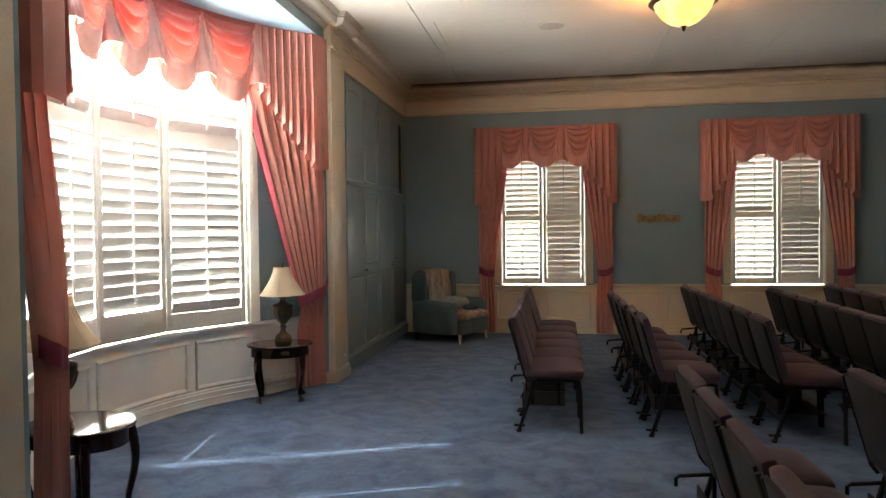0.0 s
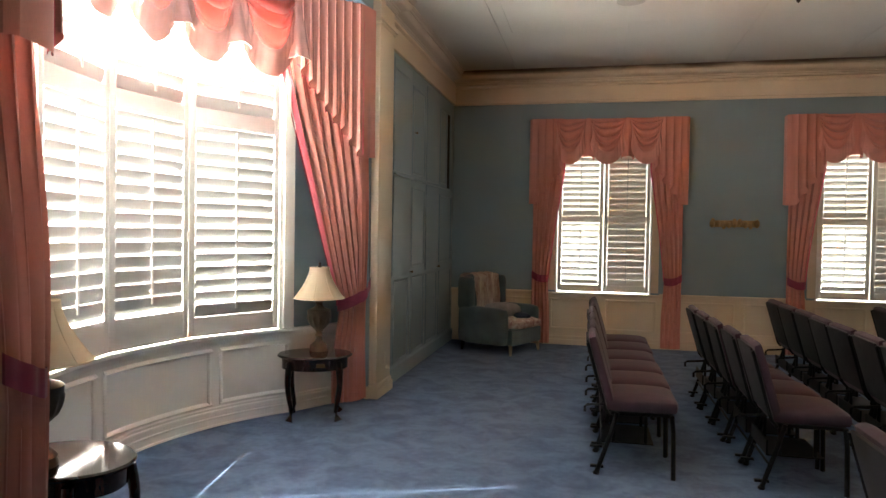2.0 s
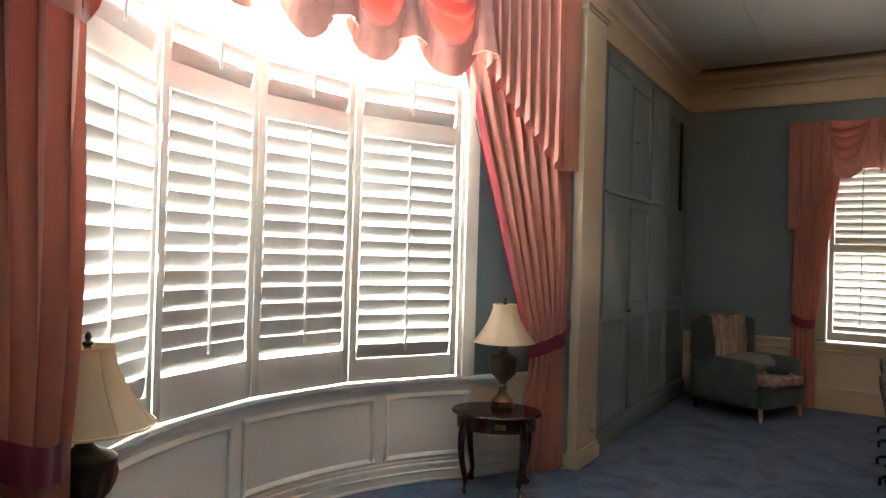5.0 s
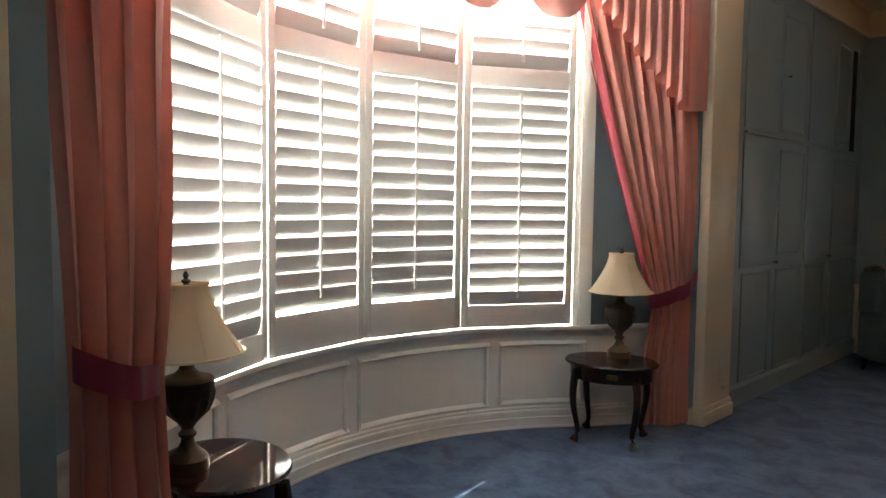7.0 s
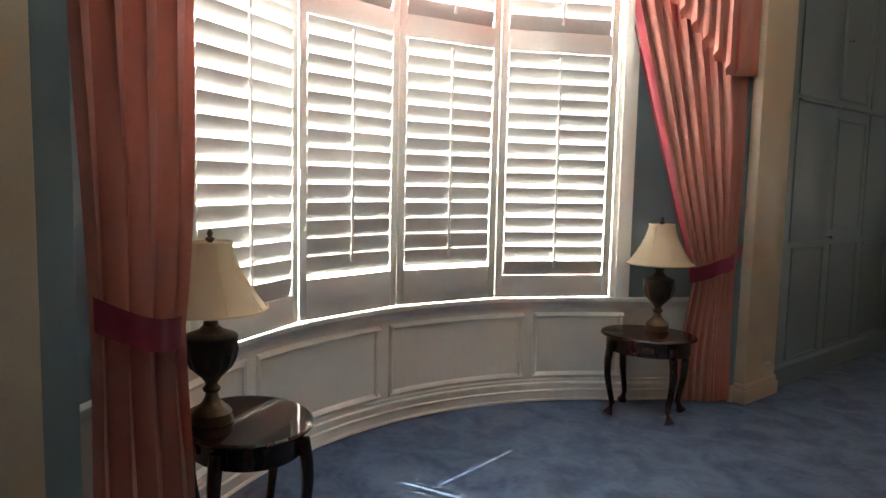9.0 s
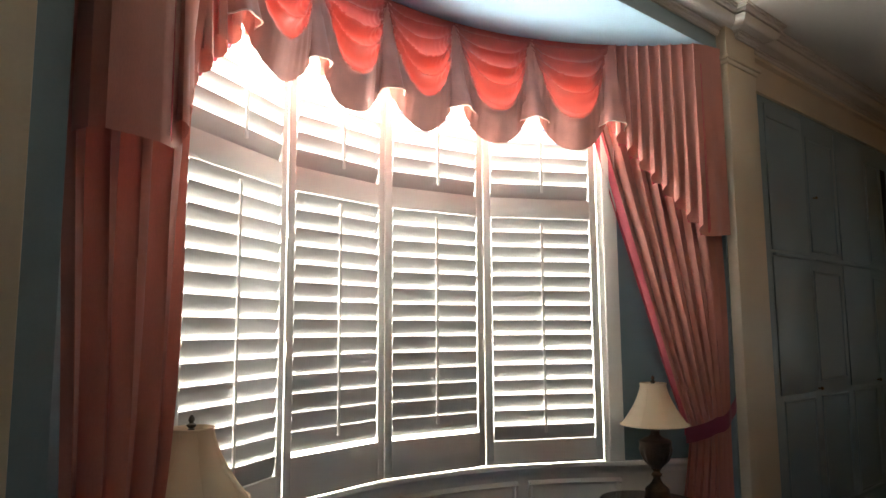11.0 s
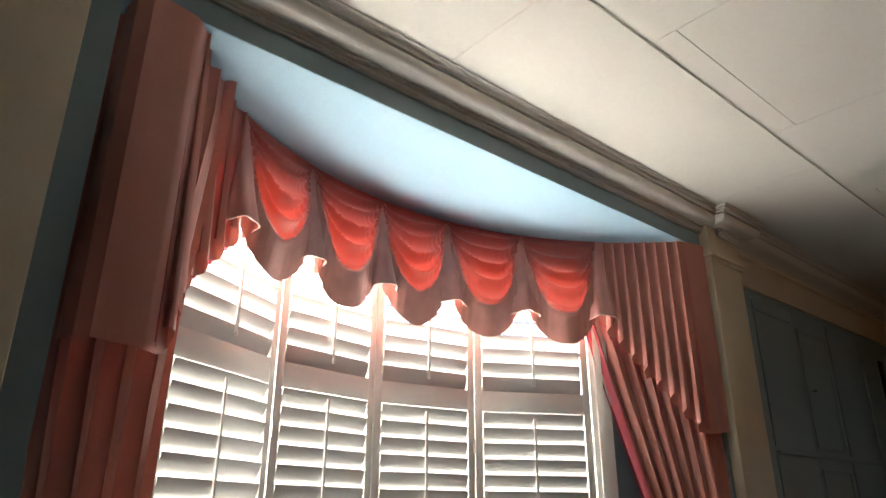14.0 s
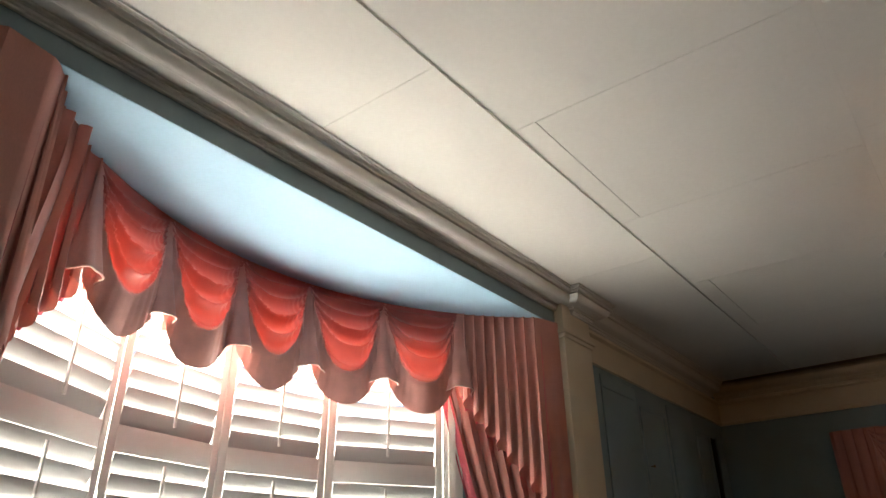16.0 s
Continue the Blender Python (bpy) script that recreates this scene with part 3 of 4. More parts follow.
def shutter(name, p, q, z0, rails, z1, inset0, inset1, tilt, label, group, lw=0.1, lt=0.011, pitch=0.0955, rod=0.017, low_gap=0.0, stile=0.05, th=0.028, paint=None):
    """One hinged louvred panel between plan points p and q. rails: (z0, z1) of its rails, bottom to top."""
    d = (q - p)
    w = d.length
    ob = thing(name, p.x, p.y, 0, label, "shutter", group, math.degrees(math.atan2(d.y, d.x)))
    x0, x1 = inset0, w - inset1
    wood = paint or M_SHUT
    part("stile", boxed(x0, x0 + stile, 0, th, z0, z1, 0.004), wood, ob)
    part("stile", boxed(x1 - stile, x1, 0, th, z0, z1, 0.004), wood, ob)
    for a, b in rails:
        part("rail", boxed(x0 + stile - 0.001, x1 - stile + 0.001, 0.001, th - 0.001, a, b, 0.003), wood, ob)
    louvre = louver_mesh(x1 - x0 - 2 * stile - 0.009, lw, lt, paint or M_LOUVER_SHADED)
    xm = (x0 + x1) / 2
    for k, ((_, a), (b, _)) in enumerate(zip(rails, rails[1:])):
        t0, t1 = tilt[k]
        if k == 0:
            a += low_gap
        n = max(1, round((b - a) / pitch))
        for i in range(n):
            lo = new("louver", louvre)
            lo.parent = ob
            lo.matrix_basis = pose(xm, th / 2, a + (i + 0.5) * (b - a) / n, t0 + (t1 - t0) * i / max(1, n - 1) + random.uniform(-0.8, 0.8), 0, 0)
        mid = (t0 + t1) / 2
        y = min(th / 2 - math.cos(radians(mid)) * lw / 2, 0.0) - 0.009
        dz = -math.sin(radians(mid)) * lw / 2
        part("tilt_rod", boxed(xm - rod / 2, xm + rod / 2, y - 0.006, y + 0.006, a + dz, b - pitch / 2 + dz * 0.4, 0.003), M_SHUT, ob)
    return ob


TILTS = (((-82, -68), (-76, -6)), ((-86, -70), (-78, -8)), ((-86, -71), (-78, -8)), ((-74, -74), (-78, -8)))
LOW_RAIL = (0.872, 0.945, 0.94, 0.872)
GAPS = ((0.006, 0.003), (0.003, 0.0015), (0.0015, 0.0025), (0.0025, 0.005))
LOW_GAP = (0.0, 0.025, 0.025, 0.0)
for k, (a0, a1) in enumerate(zip(POSTS, POSTS[1:])):
    p, q = bay(a0, 2.285), bay(a1, 2.285)
    sh = shutter("plantation_shutter", p, q, 0.725, [(0.725, LOW_RAIL[k]), (2.33, 2.465), (3.24, 3.34)], 3.34, *GAPS[k], TILTS[k], "white painted plantation shutter with tilted louvres in the bay", "bay shutters", low_gap=LOW_GAP[k])
    w = (q - p).length
    for z in (1.49, 2.11, 2.95):
        for xx, on in ((0.004, k in (1,)), (w - 0.016, k in (2, 3))):
            if on:
                part("hinge", boxed(xx, xx + 0.012, -0.008, 0.002, z - 0.04, z + 0.04, 0.003), M_SHUT, sh, "white butt hinge")
win = thing("window_1", 0, 0, 0, "curved bay window with clear panes and white casing", "window")
win["kind"] = "structure"
for s in (-1, 1):
    bm = bmesh.new()
    for a0, a1, d in ((38.9, 39.7, 0.02), (39.7, 40.9, 0.045), (40.9, 42.1, 0.03)):
        b0, b1 = sorted((s * a0, s * a1))
        sweep(arc(BAY_R, b0, b1, 2), [(0.06, 0.72), (-d, 0.72), (-d, 3.42), (0.06, 3.42)], bm)
    part("window_casing", bm, M_WHITE, win, smooth=False)
    b0, b1 = sorted((s * 38.9, s * 42.0))
    part("jamb", sweep(arc(BAY_R + 0.061, b0, b1, 2), [(0, 0.72), (0.14, 0.72), (0.14, 3.37), (0, 3.37)]), M_WHITE, win, smooth=False)
# Strips added behind the panel joints to stop daylight leaking through the slits.
for a in (0.0, 18.3, 38.7):
    part("light_stop", sweep(arc(2.322, a - 0.6, a + 0.6, 2), [(0, 0.725), (0.022, 0.725), (0.022, 3.34), (0, 3.34)]), M_WHITE, win, smooth=False)
part("window_head", sweep(arc(BAY_R, -41, 41, 40), [(0.06, 3.345), (-0.03, 3.345), (-0.03, 3.43), (0.06, 3.43)]), M_WHITE, win)
M_GLASS = bpy.data.materials.new("window_glass")
M_GLASS.use_nodes = True
gl = M_GLASS.node_tree.nodes["Principled BSDF"]
gl.inputs["Transmission Weight"].default_value, gl.inputs["Roughness"].default_value, gl.inputs["IOR"].default_value = 1.0, 0.02, 1.0 + 0.45
for a0, a1 in zip(POSTS, POSTS[1:]):
    p, q = bay(a0, 2.46), bay(a1, 2.46)
    pane = part("pane", sweep([p, q], [(0, 0.72), (0.005, 0.72), (0.005, 3.36), (0, 3.36)]), M_GLASS, win, "clear window pane", smooth=False)
    pane.visible_shadow = False

# ---- far windows with shutters ----
for k, (a, b) in enumerate(WINS):
    wn_ob = thing(f"window_{k + 2}", 0, 0, 0, "white framed sash window behind louvred shutters", "window")
    wn_ob["kind"] = "structure"
    for x0, x1 in ((a - 0.10, a), (b, b + 0.10)):
        bm = boxed(x0, x1, -0.022, 0.0, 0.76, 2.84, 0.005)
        part("window_casing", bm, M_CREAM, wn_ob)
    part("window_casing", boxed(a - 0.10, b + 0.10, -0.024, 0.0, 2.841, 2.95, 0.005), M_CREAM, wn_ob)
    part("window_sill", boxed(a - 0.115, b + 0.115, -0.05, 0.1, 0.70, 0.735, 0.008), M_CREAM, wn_ob)
    part("jamb", boxed(a + 0.001, a + 0.02, 0.001, 0.21, 0.735, 2.739), M_WHITE, wn_ob, smooth=False)
    part("jamb", boxed(b - 0.02, b - 0.001, 0.001, 0.21, 0.735, 2.739), M_WHITE, wn_ob, smooth=False)
    part("jamb", boxed(a + 0.02, b - 0.02, 0.001, 0.21, 2.70, 2.739), M_WHITE, wn_ob, smooth=False)
    m = (a + b) / 2
    for i, (x0, x1) in enumerate(((a + 0.021, m - 0.001), (m + 0.001, b - 0.021))):
        tilt = (((-50, -44), (-66, -60)), ((-88, -86), (-86, -78)))[i]
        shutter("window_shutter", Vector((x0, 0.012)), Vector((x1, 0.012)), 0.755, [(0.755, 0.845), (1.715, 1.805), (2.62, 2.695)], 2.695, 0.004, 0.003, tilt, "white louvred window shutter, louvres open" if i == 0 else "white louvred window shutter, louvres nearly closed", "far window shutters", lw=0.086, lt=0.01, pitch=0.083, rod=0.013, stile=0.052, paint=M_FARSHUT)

# ---- curtains ----
VAL_C, VAL_R = Vector((1.51, -5.83)), 2.44


def val(deg, r=VAL_R):
    a = radians(deg)
    return Vector((VAL_C.x - r * math.cos(a), VAL_C.y + r * math.sin(a)))


class Rail:
    """A line on plan by length, with the room on its right."""

    def __init__(self, pts):
        self.p = [Vector(q) for q in pts]
        self.s = [0.0]
        for a, b in zip(self.p, self.p[1:]):
            self.s.append(self.s[-1] + (b - a).length)

    def at(self, s, off=0.0):
        s = min(max(s, 0.0), self.s[-1])
        i = 0
        while i < len(self.s) - 2 and self.s[i + 1] < s:
            i += 1
        a, b = self.p[i], self.p[i + 1]
        f = (s - self.s[i]) / (self.s[i + 1] - self.s[i])
        d = (b - a).normalized()
        q = a.lerp(b, f)
        return Vector((q.x + d.y * off, q.y - d.x * off))

    def near(self, pt):
        best = min(range(len(self.p)), key=lambda i: (self.p[i] - Vector(pt)).length)
        return self.s[best]


def smooth01(t):
    t = min(max(t, 0.0), 1.0)
    return t * t * (3 - 2 * t)


def swag(rail, s0, s1, zt, zb, zj, seed, folds=6.5, belly=0.10):
    """A draped swag from pin to pin: zb is its lowest point, zj where its hem meets the pins."""
    rnd = random.Random(seed)
    ph, skew = rnd.uniform(0, 1), rnd.uniform(-0.06, 0.06)
    full, side = zt - zb, zt - zj

    def fn(u, v):
        c = 2 * u - 1
        S = max(0.0, 1 - abs(c + skew * (1 - c * c)) ** 2.2)
        drop = v * (side + (full - side) * S ** 0.7)
        q = drop / (full * max(S, 0.01) ** 0.65)
        body = 1 - smooth01((q - 0.66) / 0.12)
        k = folds * min(q, 2.0) ** 0.9 + ph + 0.10 * math.sin(3 * c + 7 * ph)
        ridge = 1 - 2 * abs(math.sin(math.pi * k)) ** 0.8
        amp = min(1.0, 6 * v) * (0.005 + 0.025 * S) * body * (0.8 + 0.35 * math.sin(2.3 * math.floor(k) + 5 * ph))
        hem = 0.018 * (1 - body) * math.sin(math.pi * 2.0 * c + 4 * ph) * (1 - S * 0.4)
        off = 0.05 + belly * S ** 0.7 * math.sin(math.pi * min(1, 0.25 + 0.6 * v)) * min(1, v * 2.5) + amp * ridge + hem + 0.010 * math.sin(38 * c + 5 * ph) * (1 - S) * min(1, 3 * v)
        w = 1.0 - 0.12 * math.sin(math.pi * v) * abs(c)
        p = rail.at(s0 + (s1 - s0) * (0.5 + 0.5 * c * w), off)
        return (p.x, p.y, zt - drop)

    def lower_hem(u, v):
        c = 2 * u - 1
        S = max(0.0, 1 - abs(c + skew * (1 - c * c)) ** 2.2)
        drop = v * (side + (full - side) * S ** 0.7)
        return 1 if drop / (full * max(S, 0.01) ** 0.65) > 0.73 else 0

    return sheet(fn, 48, 96, slot_of=lower_hem)


def bell(rail, s, zt, zb, wt, wb, seed, out=0.03):
    """A trumpet-shaped tail that hangs over a swag joint, its mouth rolled open."""
    rnd = random.Random(seed)
    tw = rnd.uniform(-0.02, 0.02)

    def fn(u, v):
        a = math.pi * (u * 1.36 - 0.18)
        w = (wt + (wb - wt) * v ** 1.3) / 2
        flute = 1 + 0.12 * math.sin(5 * a + seed) * v
        p = rail.at(s - w * math.cos(a) * flute + tw * v, 0.045 + (out - 0.045) * v + w * (0.1 + 0.65 * v) * math.sin(a) * flute)
        return (p.x, p.y, zt - (zt - zb) * v + 0.03 * v * math.sin(a))

    return sheet(fn, 26, 14)


def bell_mouth(rail, s, zt, zb, wb, seed, out):
    """The line along the open mouth of bell()."""
    tw = random.Random(seed).uniform(-0.02, 0.02)
    pts = []
    for i in range(27):
        a = math.pi * (i / 26 * 1.36 - 0.18)
        flute = 1 + 0.12 * math.sin(5 * a + seed)
        p = rail.at(s - wb / 2 * math.cos(a) * flute + tw, out + wb * 0.375 * math.sin(a) * flute)
        pts.append((p.x, p.y, zb + 0.03 * math.sin(a)))
    return pts


def cascade(rail, s_out, s_flat, s_in, zt, z_out, z_in, folds, seed, inner=0.0):
    """A pleated side tail whose hem climbs in zigzags from the outer to the inner end."""
    flat = abs(s_flat - s_out) / abs(s_in - s_out)

    def fn(u, v):
        if u < flat * 0.999:
            f = u / flat
            p = rail.at(s_out + (s_flat - s_out) * f, 0.035 + 0.006 * math.sin(f * 9 + seed) * v)
            zb = z_out - 0.02 * f
        else:
            f = (u - flat) / (1 - flat)
            k = f * folds
            fr = k - math.floor(k)
            tri = 1 - abs(2 * fr - 1)
            back = 0.55 * math.sin(2 * math.pi * k) / folds
            p = rail.at(s_flat + (s_in - s_flat) * min(1.0, max(0.0, f + back * (0.45 + 0.55 * v))), 0.035 + (0.03 + 0.03 * v) * tri)
            zb = z_out - 0.02 + (z_in - z_out + 0.02) * (0.2 * f + 0.8 * (math.floor(k) + smooth01(fr * 1.5)) / folds)
            if inner:
                zb -= inner * smooth01(fr * 3) * smooth01((1 - fr) * 2.5)
                p = p.lerp(rail.at(s_flat + (s_in - s_flat) * f, 0.02), 0.6)
        return (p.x, p.y, zt - (zt - zb) * v)

    return sheet(fn, 16 + 14 * folds, 22)


def drape(rail, s_out, sgn, width, z0, z1, folds, seed, off=-0.02):
    """A pleated curtain: width(z) is how far it reaches from its outer end."""
    rnd = random.Random(seed)
    ph = [rnd.uniform(-0.5, 0.5) for _ in range(40)]

    def fn(u, v):
        z = z1 + (z0 - z1) * v
        wd = width(z)
        k = u * folds
        g = math.sin(2 * math.pi * k + 0.6 * math.sin(2.3 * z + ph[int(k) % 40] * 3) * min(1, 4 * u))
        depth = min(0.036, 0.014 + 0.022 * wd) * (1.7 if folds < 5 else 1.0) * (0.75 + 0.5 * ph[(int(k) + 7) % 40])
        s = s_out + sgn * wd * (u + 0.25 / folds * math.sin(4 * math.pi * k) * 0.5)
        p = rail.at(s, (off(z) if callable(off) else off) + depth * (abs(g) ** 0.8 * (1 if g > 0 else -1)) + 0.012 * math.sin(3 * z + seed))
        return (p.x, p.y, z)

    return fn


def curtain(rail, s_out, sgn, width, z0, z1, folds, seed, tie, label, lining=True, off=-0.02):
    o = rail.at(s_out)
    ob = thing("curtain", 0, 0, 0, label, "curtain", "tied-back curtains")
    fn = drape(rail, s_out, sgn, width, z0, z1, folds, seed, off)
    u1 = 0.93 if lining else 1.0
    part("drape", sheet(lambda u, v: fn(u * u1, v), max(60, folds * 12), 70), M_PINK, ob, smooth="cloth")
    if lining:
        vt = (z1 - tie[1]) / (z1 - z0)
        part("lining", sheet(lambda u, v: fn(u1 + u * (1 - u1), v * vt), 8, 60), M_LINING, ob, "rose pink lining along the leading edge")
    zo, zi, h = tie
    off = off(zo) if callable(off) else off

    def band(u, v):
        z = zo + (zi - zo) * u + (0.5 - v) * h - 0.03 * math.sin(math.pi * u)
        wd = width(zo + (zi - zo) * u) + 0.005
        p = rail.at(s_out + sgn * (wd * u - 0.01), off + 0.075 * math.sin(math.pi * min(1, 0.12 + 0.86 * u)) + 0.012 + 0.004 * math.sin(u * 23))
        return (p.x, p.y, z)

    bm = sheet(band, 30, 5)
    bmesh.ops.solidify(bm, geom=bm.faces[:], thickness=0.008)
    part("tieback", bm, M_TIE, ob, "raspberry satin tieback band")
    return ob


bay_rail = Rail([(-0.12, -7.768), (0.015, -7.758), (-0.02, -7.565)] + [val(-41.0 + 91.4 * i / 80) for i in range(81)] + [(0.0, -3.755)])
SEDGE = [bay_rail.near(val(a)) for a in (-32.0, -18.6, -4.8, 8.6, 22.0, 35.6)]
S_L = bay_rail.s[-1]
vl = thing("swag_valance", 0, 0, 0, "salmon satin valance with five swags and pleated side tails", "valance")
for i, (s0, s1) in enumerate(zip(SEDGE, SEDGE[1:])):
    part("swag", swag(bay_rail, s0 - 0.01, s1 + 0.01, 3.549, 2.775, 3.14, i), [M_SWAG_BACKLIT, M_HEM], vl, smooth="cloth")
for i, s in enumerate(SEDGE):
    tail = part("tail", bell(bay_rail, s + 0.02, 3.549, 2.945, 0.075, 0.20, i + 3, 0.07), M_HEM, vl, smooth="cloth")
    part("piping", tube(bell_mouth(bay_rail, s + 0.02, 3.549, 2.945, 0.20, i + 3, 0.07), 0.0045, 6), M_PIPING, tail, "pale pink piping")
for s_out, s_flat, s_in, n in ((0.0, 0.335, SEDGE[0] + 0.03, 7), (S_L, S_L - 0.19, SEDGE[-1] + 0.02, 8)):
    tail = part("cascade", cascade(bay_rail, s_out, s_flat, s_in, 3.549, 2.22, 2.93, n, n), M_PINK, vl)
    part("cascade_lining", cascade(bay_rail, s_flat, s_flat + (s_in - s_flat) * 0.02, s_in, 3.4, 2.24, 2.93, n, n, 0.05), M_LINING, tail, "rose pink lining showing at the pleats")
part("mounting_board", sweep([bay_rail.at(0.55 + (S_L - 0.75) * i / 60, -0.10) for i in range(61)], [(0, 3.52), (-0.105, 3.52), (-0.105, 3.548), (0, 3.548)]), M_TIE, vl)


def bay_width(top, tie_w, bottom, z_tie, power):
    def width(z):
        if z > z_tie:
            f = min(1.0, (z - z_tie) / 2.3) ** power
            return tie_w + (top - tie_w) * f
        return tie_w + (bottom - tie_w) * smooth01((z_tie - z) / 0.7)
    return width


left_rail = Rail([(0.015, -7.80), (-0.07, -7.45), (-0.16, -7.05)])
LEFT_W = bay_width(0.56, 0.32, 0.37, 0.98, 0.85)
RIGHT_W = bay_width(1.0, 0.37, 0.45, 0.95, 0.95)
curtain(left_rail, 0.0, 1, LEFT_W, 0.02, 3.5, 4, 4, (1.06, 0.95, 0.11), "salmon satin floor-length curtain tied back at the bay", lining=False, off=lambda z: -0.02 - 0.12 * min(1.0, max(0.0, (z - 0.9) / 1.5)))
curtain(bay_rail, S_L - 0.02, -1, RIGHT_W, 0.02, 3.5, 9, 9, (1.10, 0.885, 0.10), "salmon satin floor-length curtain tied back at the bay")

for k, (xa, xb) in enumerate(((1.15, 3.19), (4.45, 6.50))):
    r = Rail([(xa, -0.003), (xa, -0.15), (xb, -0.15), (xb, -0.003)])
    L = r.s[-1]
    w = xb - xa
    vl = thing("window_valance", 0, 0, 0, "salmon satin window valance of three swags with pleated tails", "valance", "far window valances")
    c0 = 0.147
    swags = [(c0 + w * f0, c0 + w * f1) for f0, f1 in ((0.15, 0.36), (0.385, 0.615), (0.64, 0.85))]
    for i, (s0, s1) in enumerate(swags):
        part("swag", swag(r, s0, s1, 3.12, 2.50, 2.78, 20 + i + 5 * k, folds=6.0, belly=0.06), [M_PINK, M_HEM], vl, smooth="cloth")
    for i, f in enumerate((0.3725, 0.6275)):
        part("tail", bell(r, c0 + w * f, 3.128, 2.58, 0.06, 0.17, i + 11, 0.01), M_PINK, vl)
    part("backing", sheet(lambda u, v: (*r.at(c0 + w * (0.12 + 0.76 * u), -0.02), 3.12 - v * 0.44), 20, 2), M_PINK, vl)
    for so, sf, si in ((0.0, c0 + 0.03, c0 + w * 0.21), (L, L - c0 - 0.03, L - c0 - w * 0.21)):
        tail = part("cascade", cascade(r, so, sf, si, 3.13, 1.98, 2.50, 4, 5), M_PINK, vl)
        part("cascade_lining", cascade(r, sf, sf + (si - sf) * 0.02, si, 3.0, 1.99, 2.50, 4, 5, 0.045), M_TIE, tail, "dark rose lining showing at the pleats")
    part("mounting_board", boxed(xa + 0.01, xb - 0.01, -0.14, -0.003, 3.09, 3.12), M_PINK, vl)
    rr = Rail([(xa + 0.02, -0.085), (xb - 0.02, -0.085)])
    wf = lambda z: 0.235 + 0.20 * min(1, (z - 0.93) / 1.5) ** 1.2 if z > 0.93 else 0.235 + 0.03 * smooth01((0.93 - z) / 0.6)
    curtain(rr, 0.0, 1, wf, 0.02, 3.05, 5, 31 + k, (0.99, 0.93, 0.10), "salmon satin curtain tied back beside a far window", off=0.0)
    curtain(rr, rr.s[-1], -1, wf, 0.02, 3.05, 5, 41 + k, (0.99, 0.93, 0.10), "salmon satin curtain tied back beside a far window", off=0.0)

# ---- lamps and side tables ----


def side_table(x, y, rz, label):
    """Oval table on four curved legs with pad feet."""
    ob = thing("side_table", x, y, 0, label, "side table", "lamp tables", rz)
    top = 0.535

    def oval(a, b, z0, z1, edge=0.006, n=48):
        bm = bmesh.new()
        prof = [(-edge, z0), (0, z0 + edge), (0, z1 - edge), (-edge, z1)]
        rings = [[bm.verts.new(((a + d) * math.cos(2 * math.pi * k / n), (b + d) * math.sin(2 * math.pi * k / n), z)) for k in range(n)] for d, z in prof]
        for p, q in zip(rings, rings[1:]):
            for k in range(n):
                bm.faces.new((p[k], p[(k + 1) % n], q[(k + 1) % n], q[k]))
        bm.faces.new(rings[0][::-1])
        bm.faces.new(rings[-1])
        return bm

    part("tabletop", oval(0.305, 0.255, top - 0.022, top, 0.008), M_WOOD, ob)
    part("apron", oval(0.268, 0.218, top - 0.115, top - 0.021, 0.004), M_WOOD, ob)
    for sx in (-1, 1):
        for sy in (-1, 1):
            bx, by = 0.19 * sx, 0.162 * sy
            pts, rad = [], []
            for i in range(15):
                f = i / 14
                o = 0.018 * math.sin(math.pi * f * 1.4) - 0.006 * f + 0.03 * max(0, f - 0.85) / 0.15
                z = (top - 0.05) * (1 - f) + 0.012 * f
                pts.append((bx + sx * o, by + sy * o, z))
                rad.append(0.028 - 0.011 * min(1, f * 1.15) + (0.016 if f > 0.93 else 0))
            part("leg", tube(pts, rad, 10), M_WOOD, ob)
    bm = boxed(0.02, 0.09, -0.224, -0.212, top - 0.082, top - 0.05, 0.004)
    part("drawer_pull", bm, M_BRASS, ob, "dark brass drawer pull")
    return ob, top


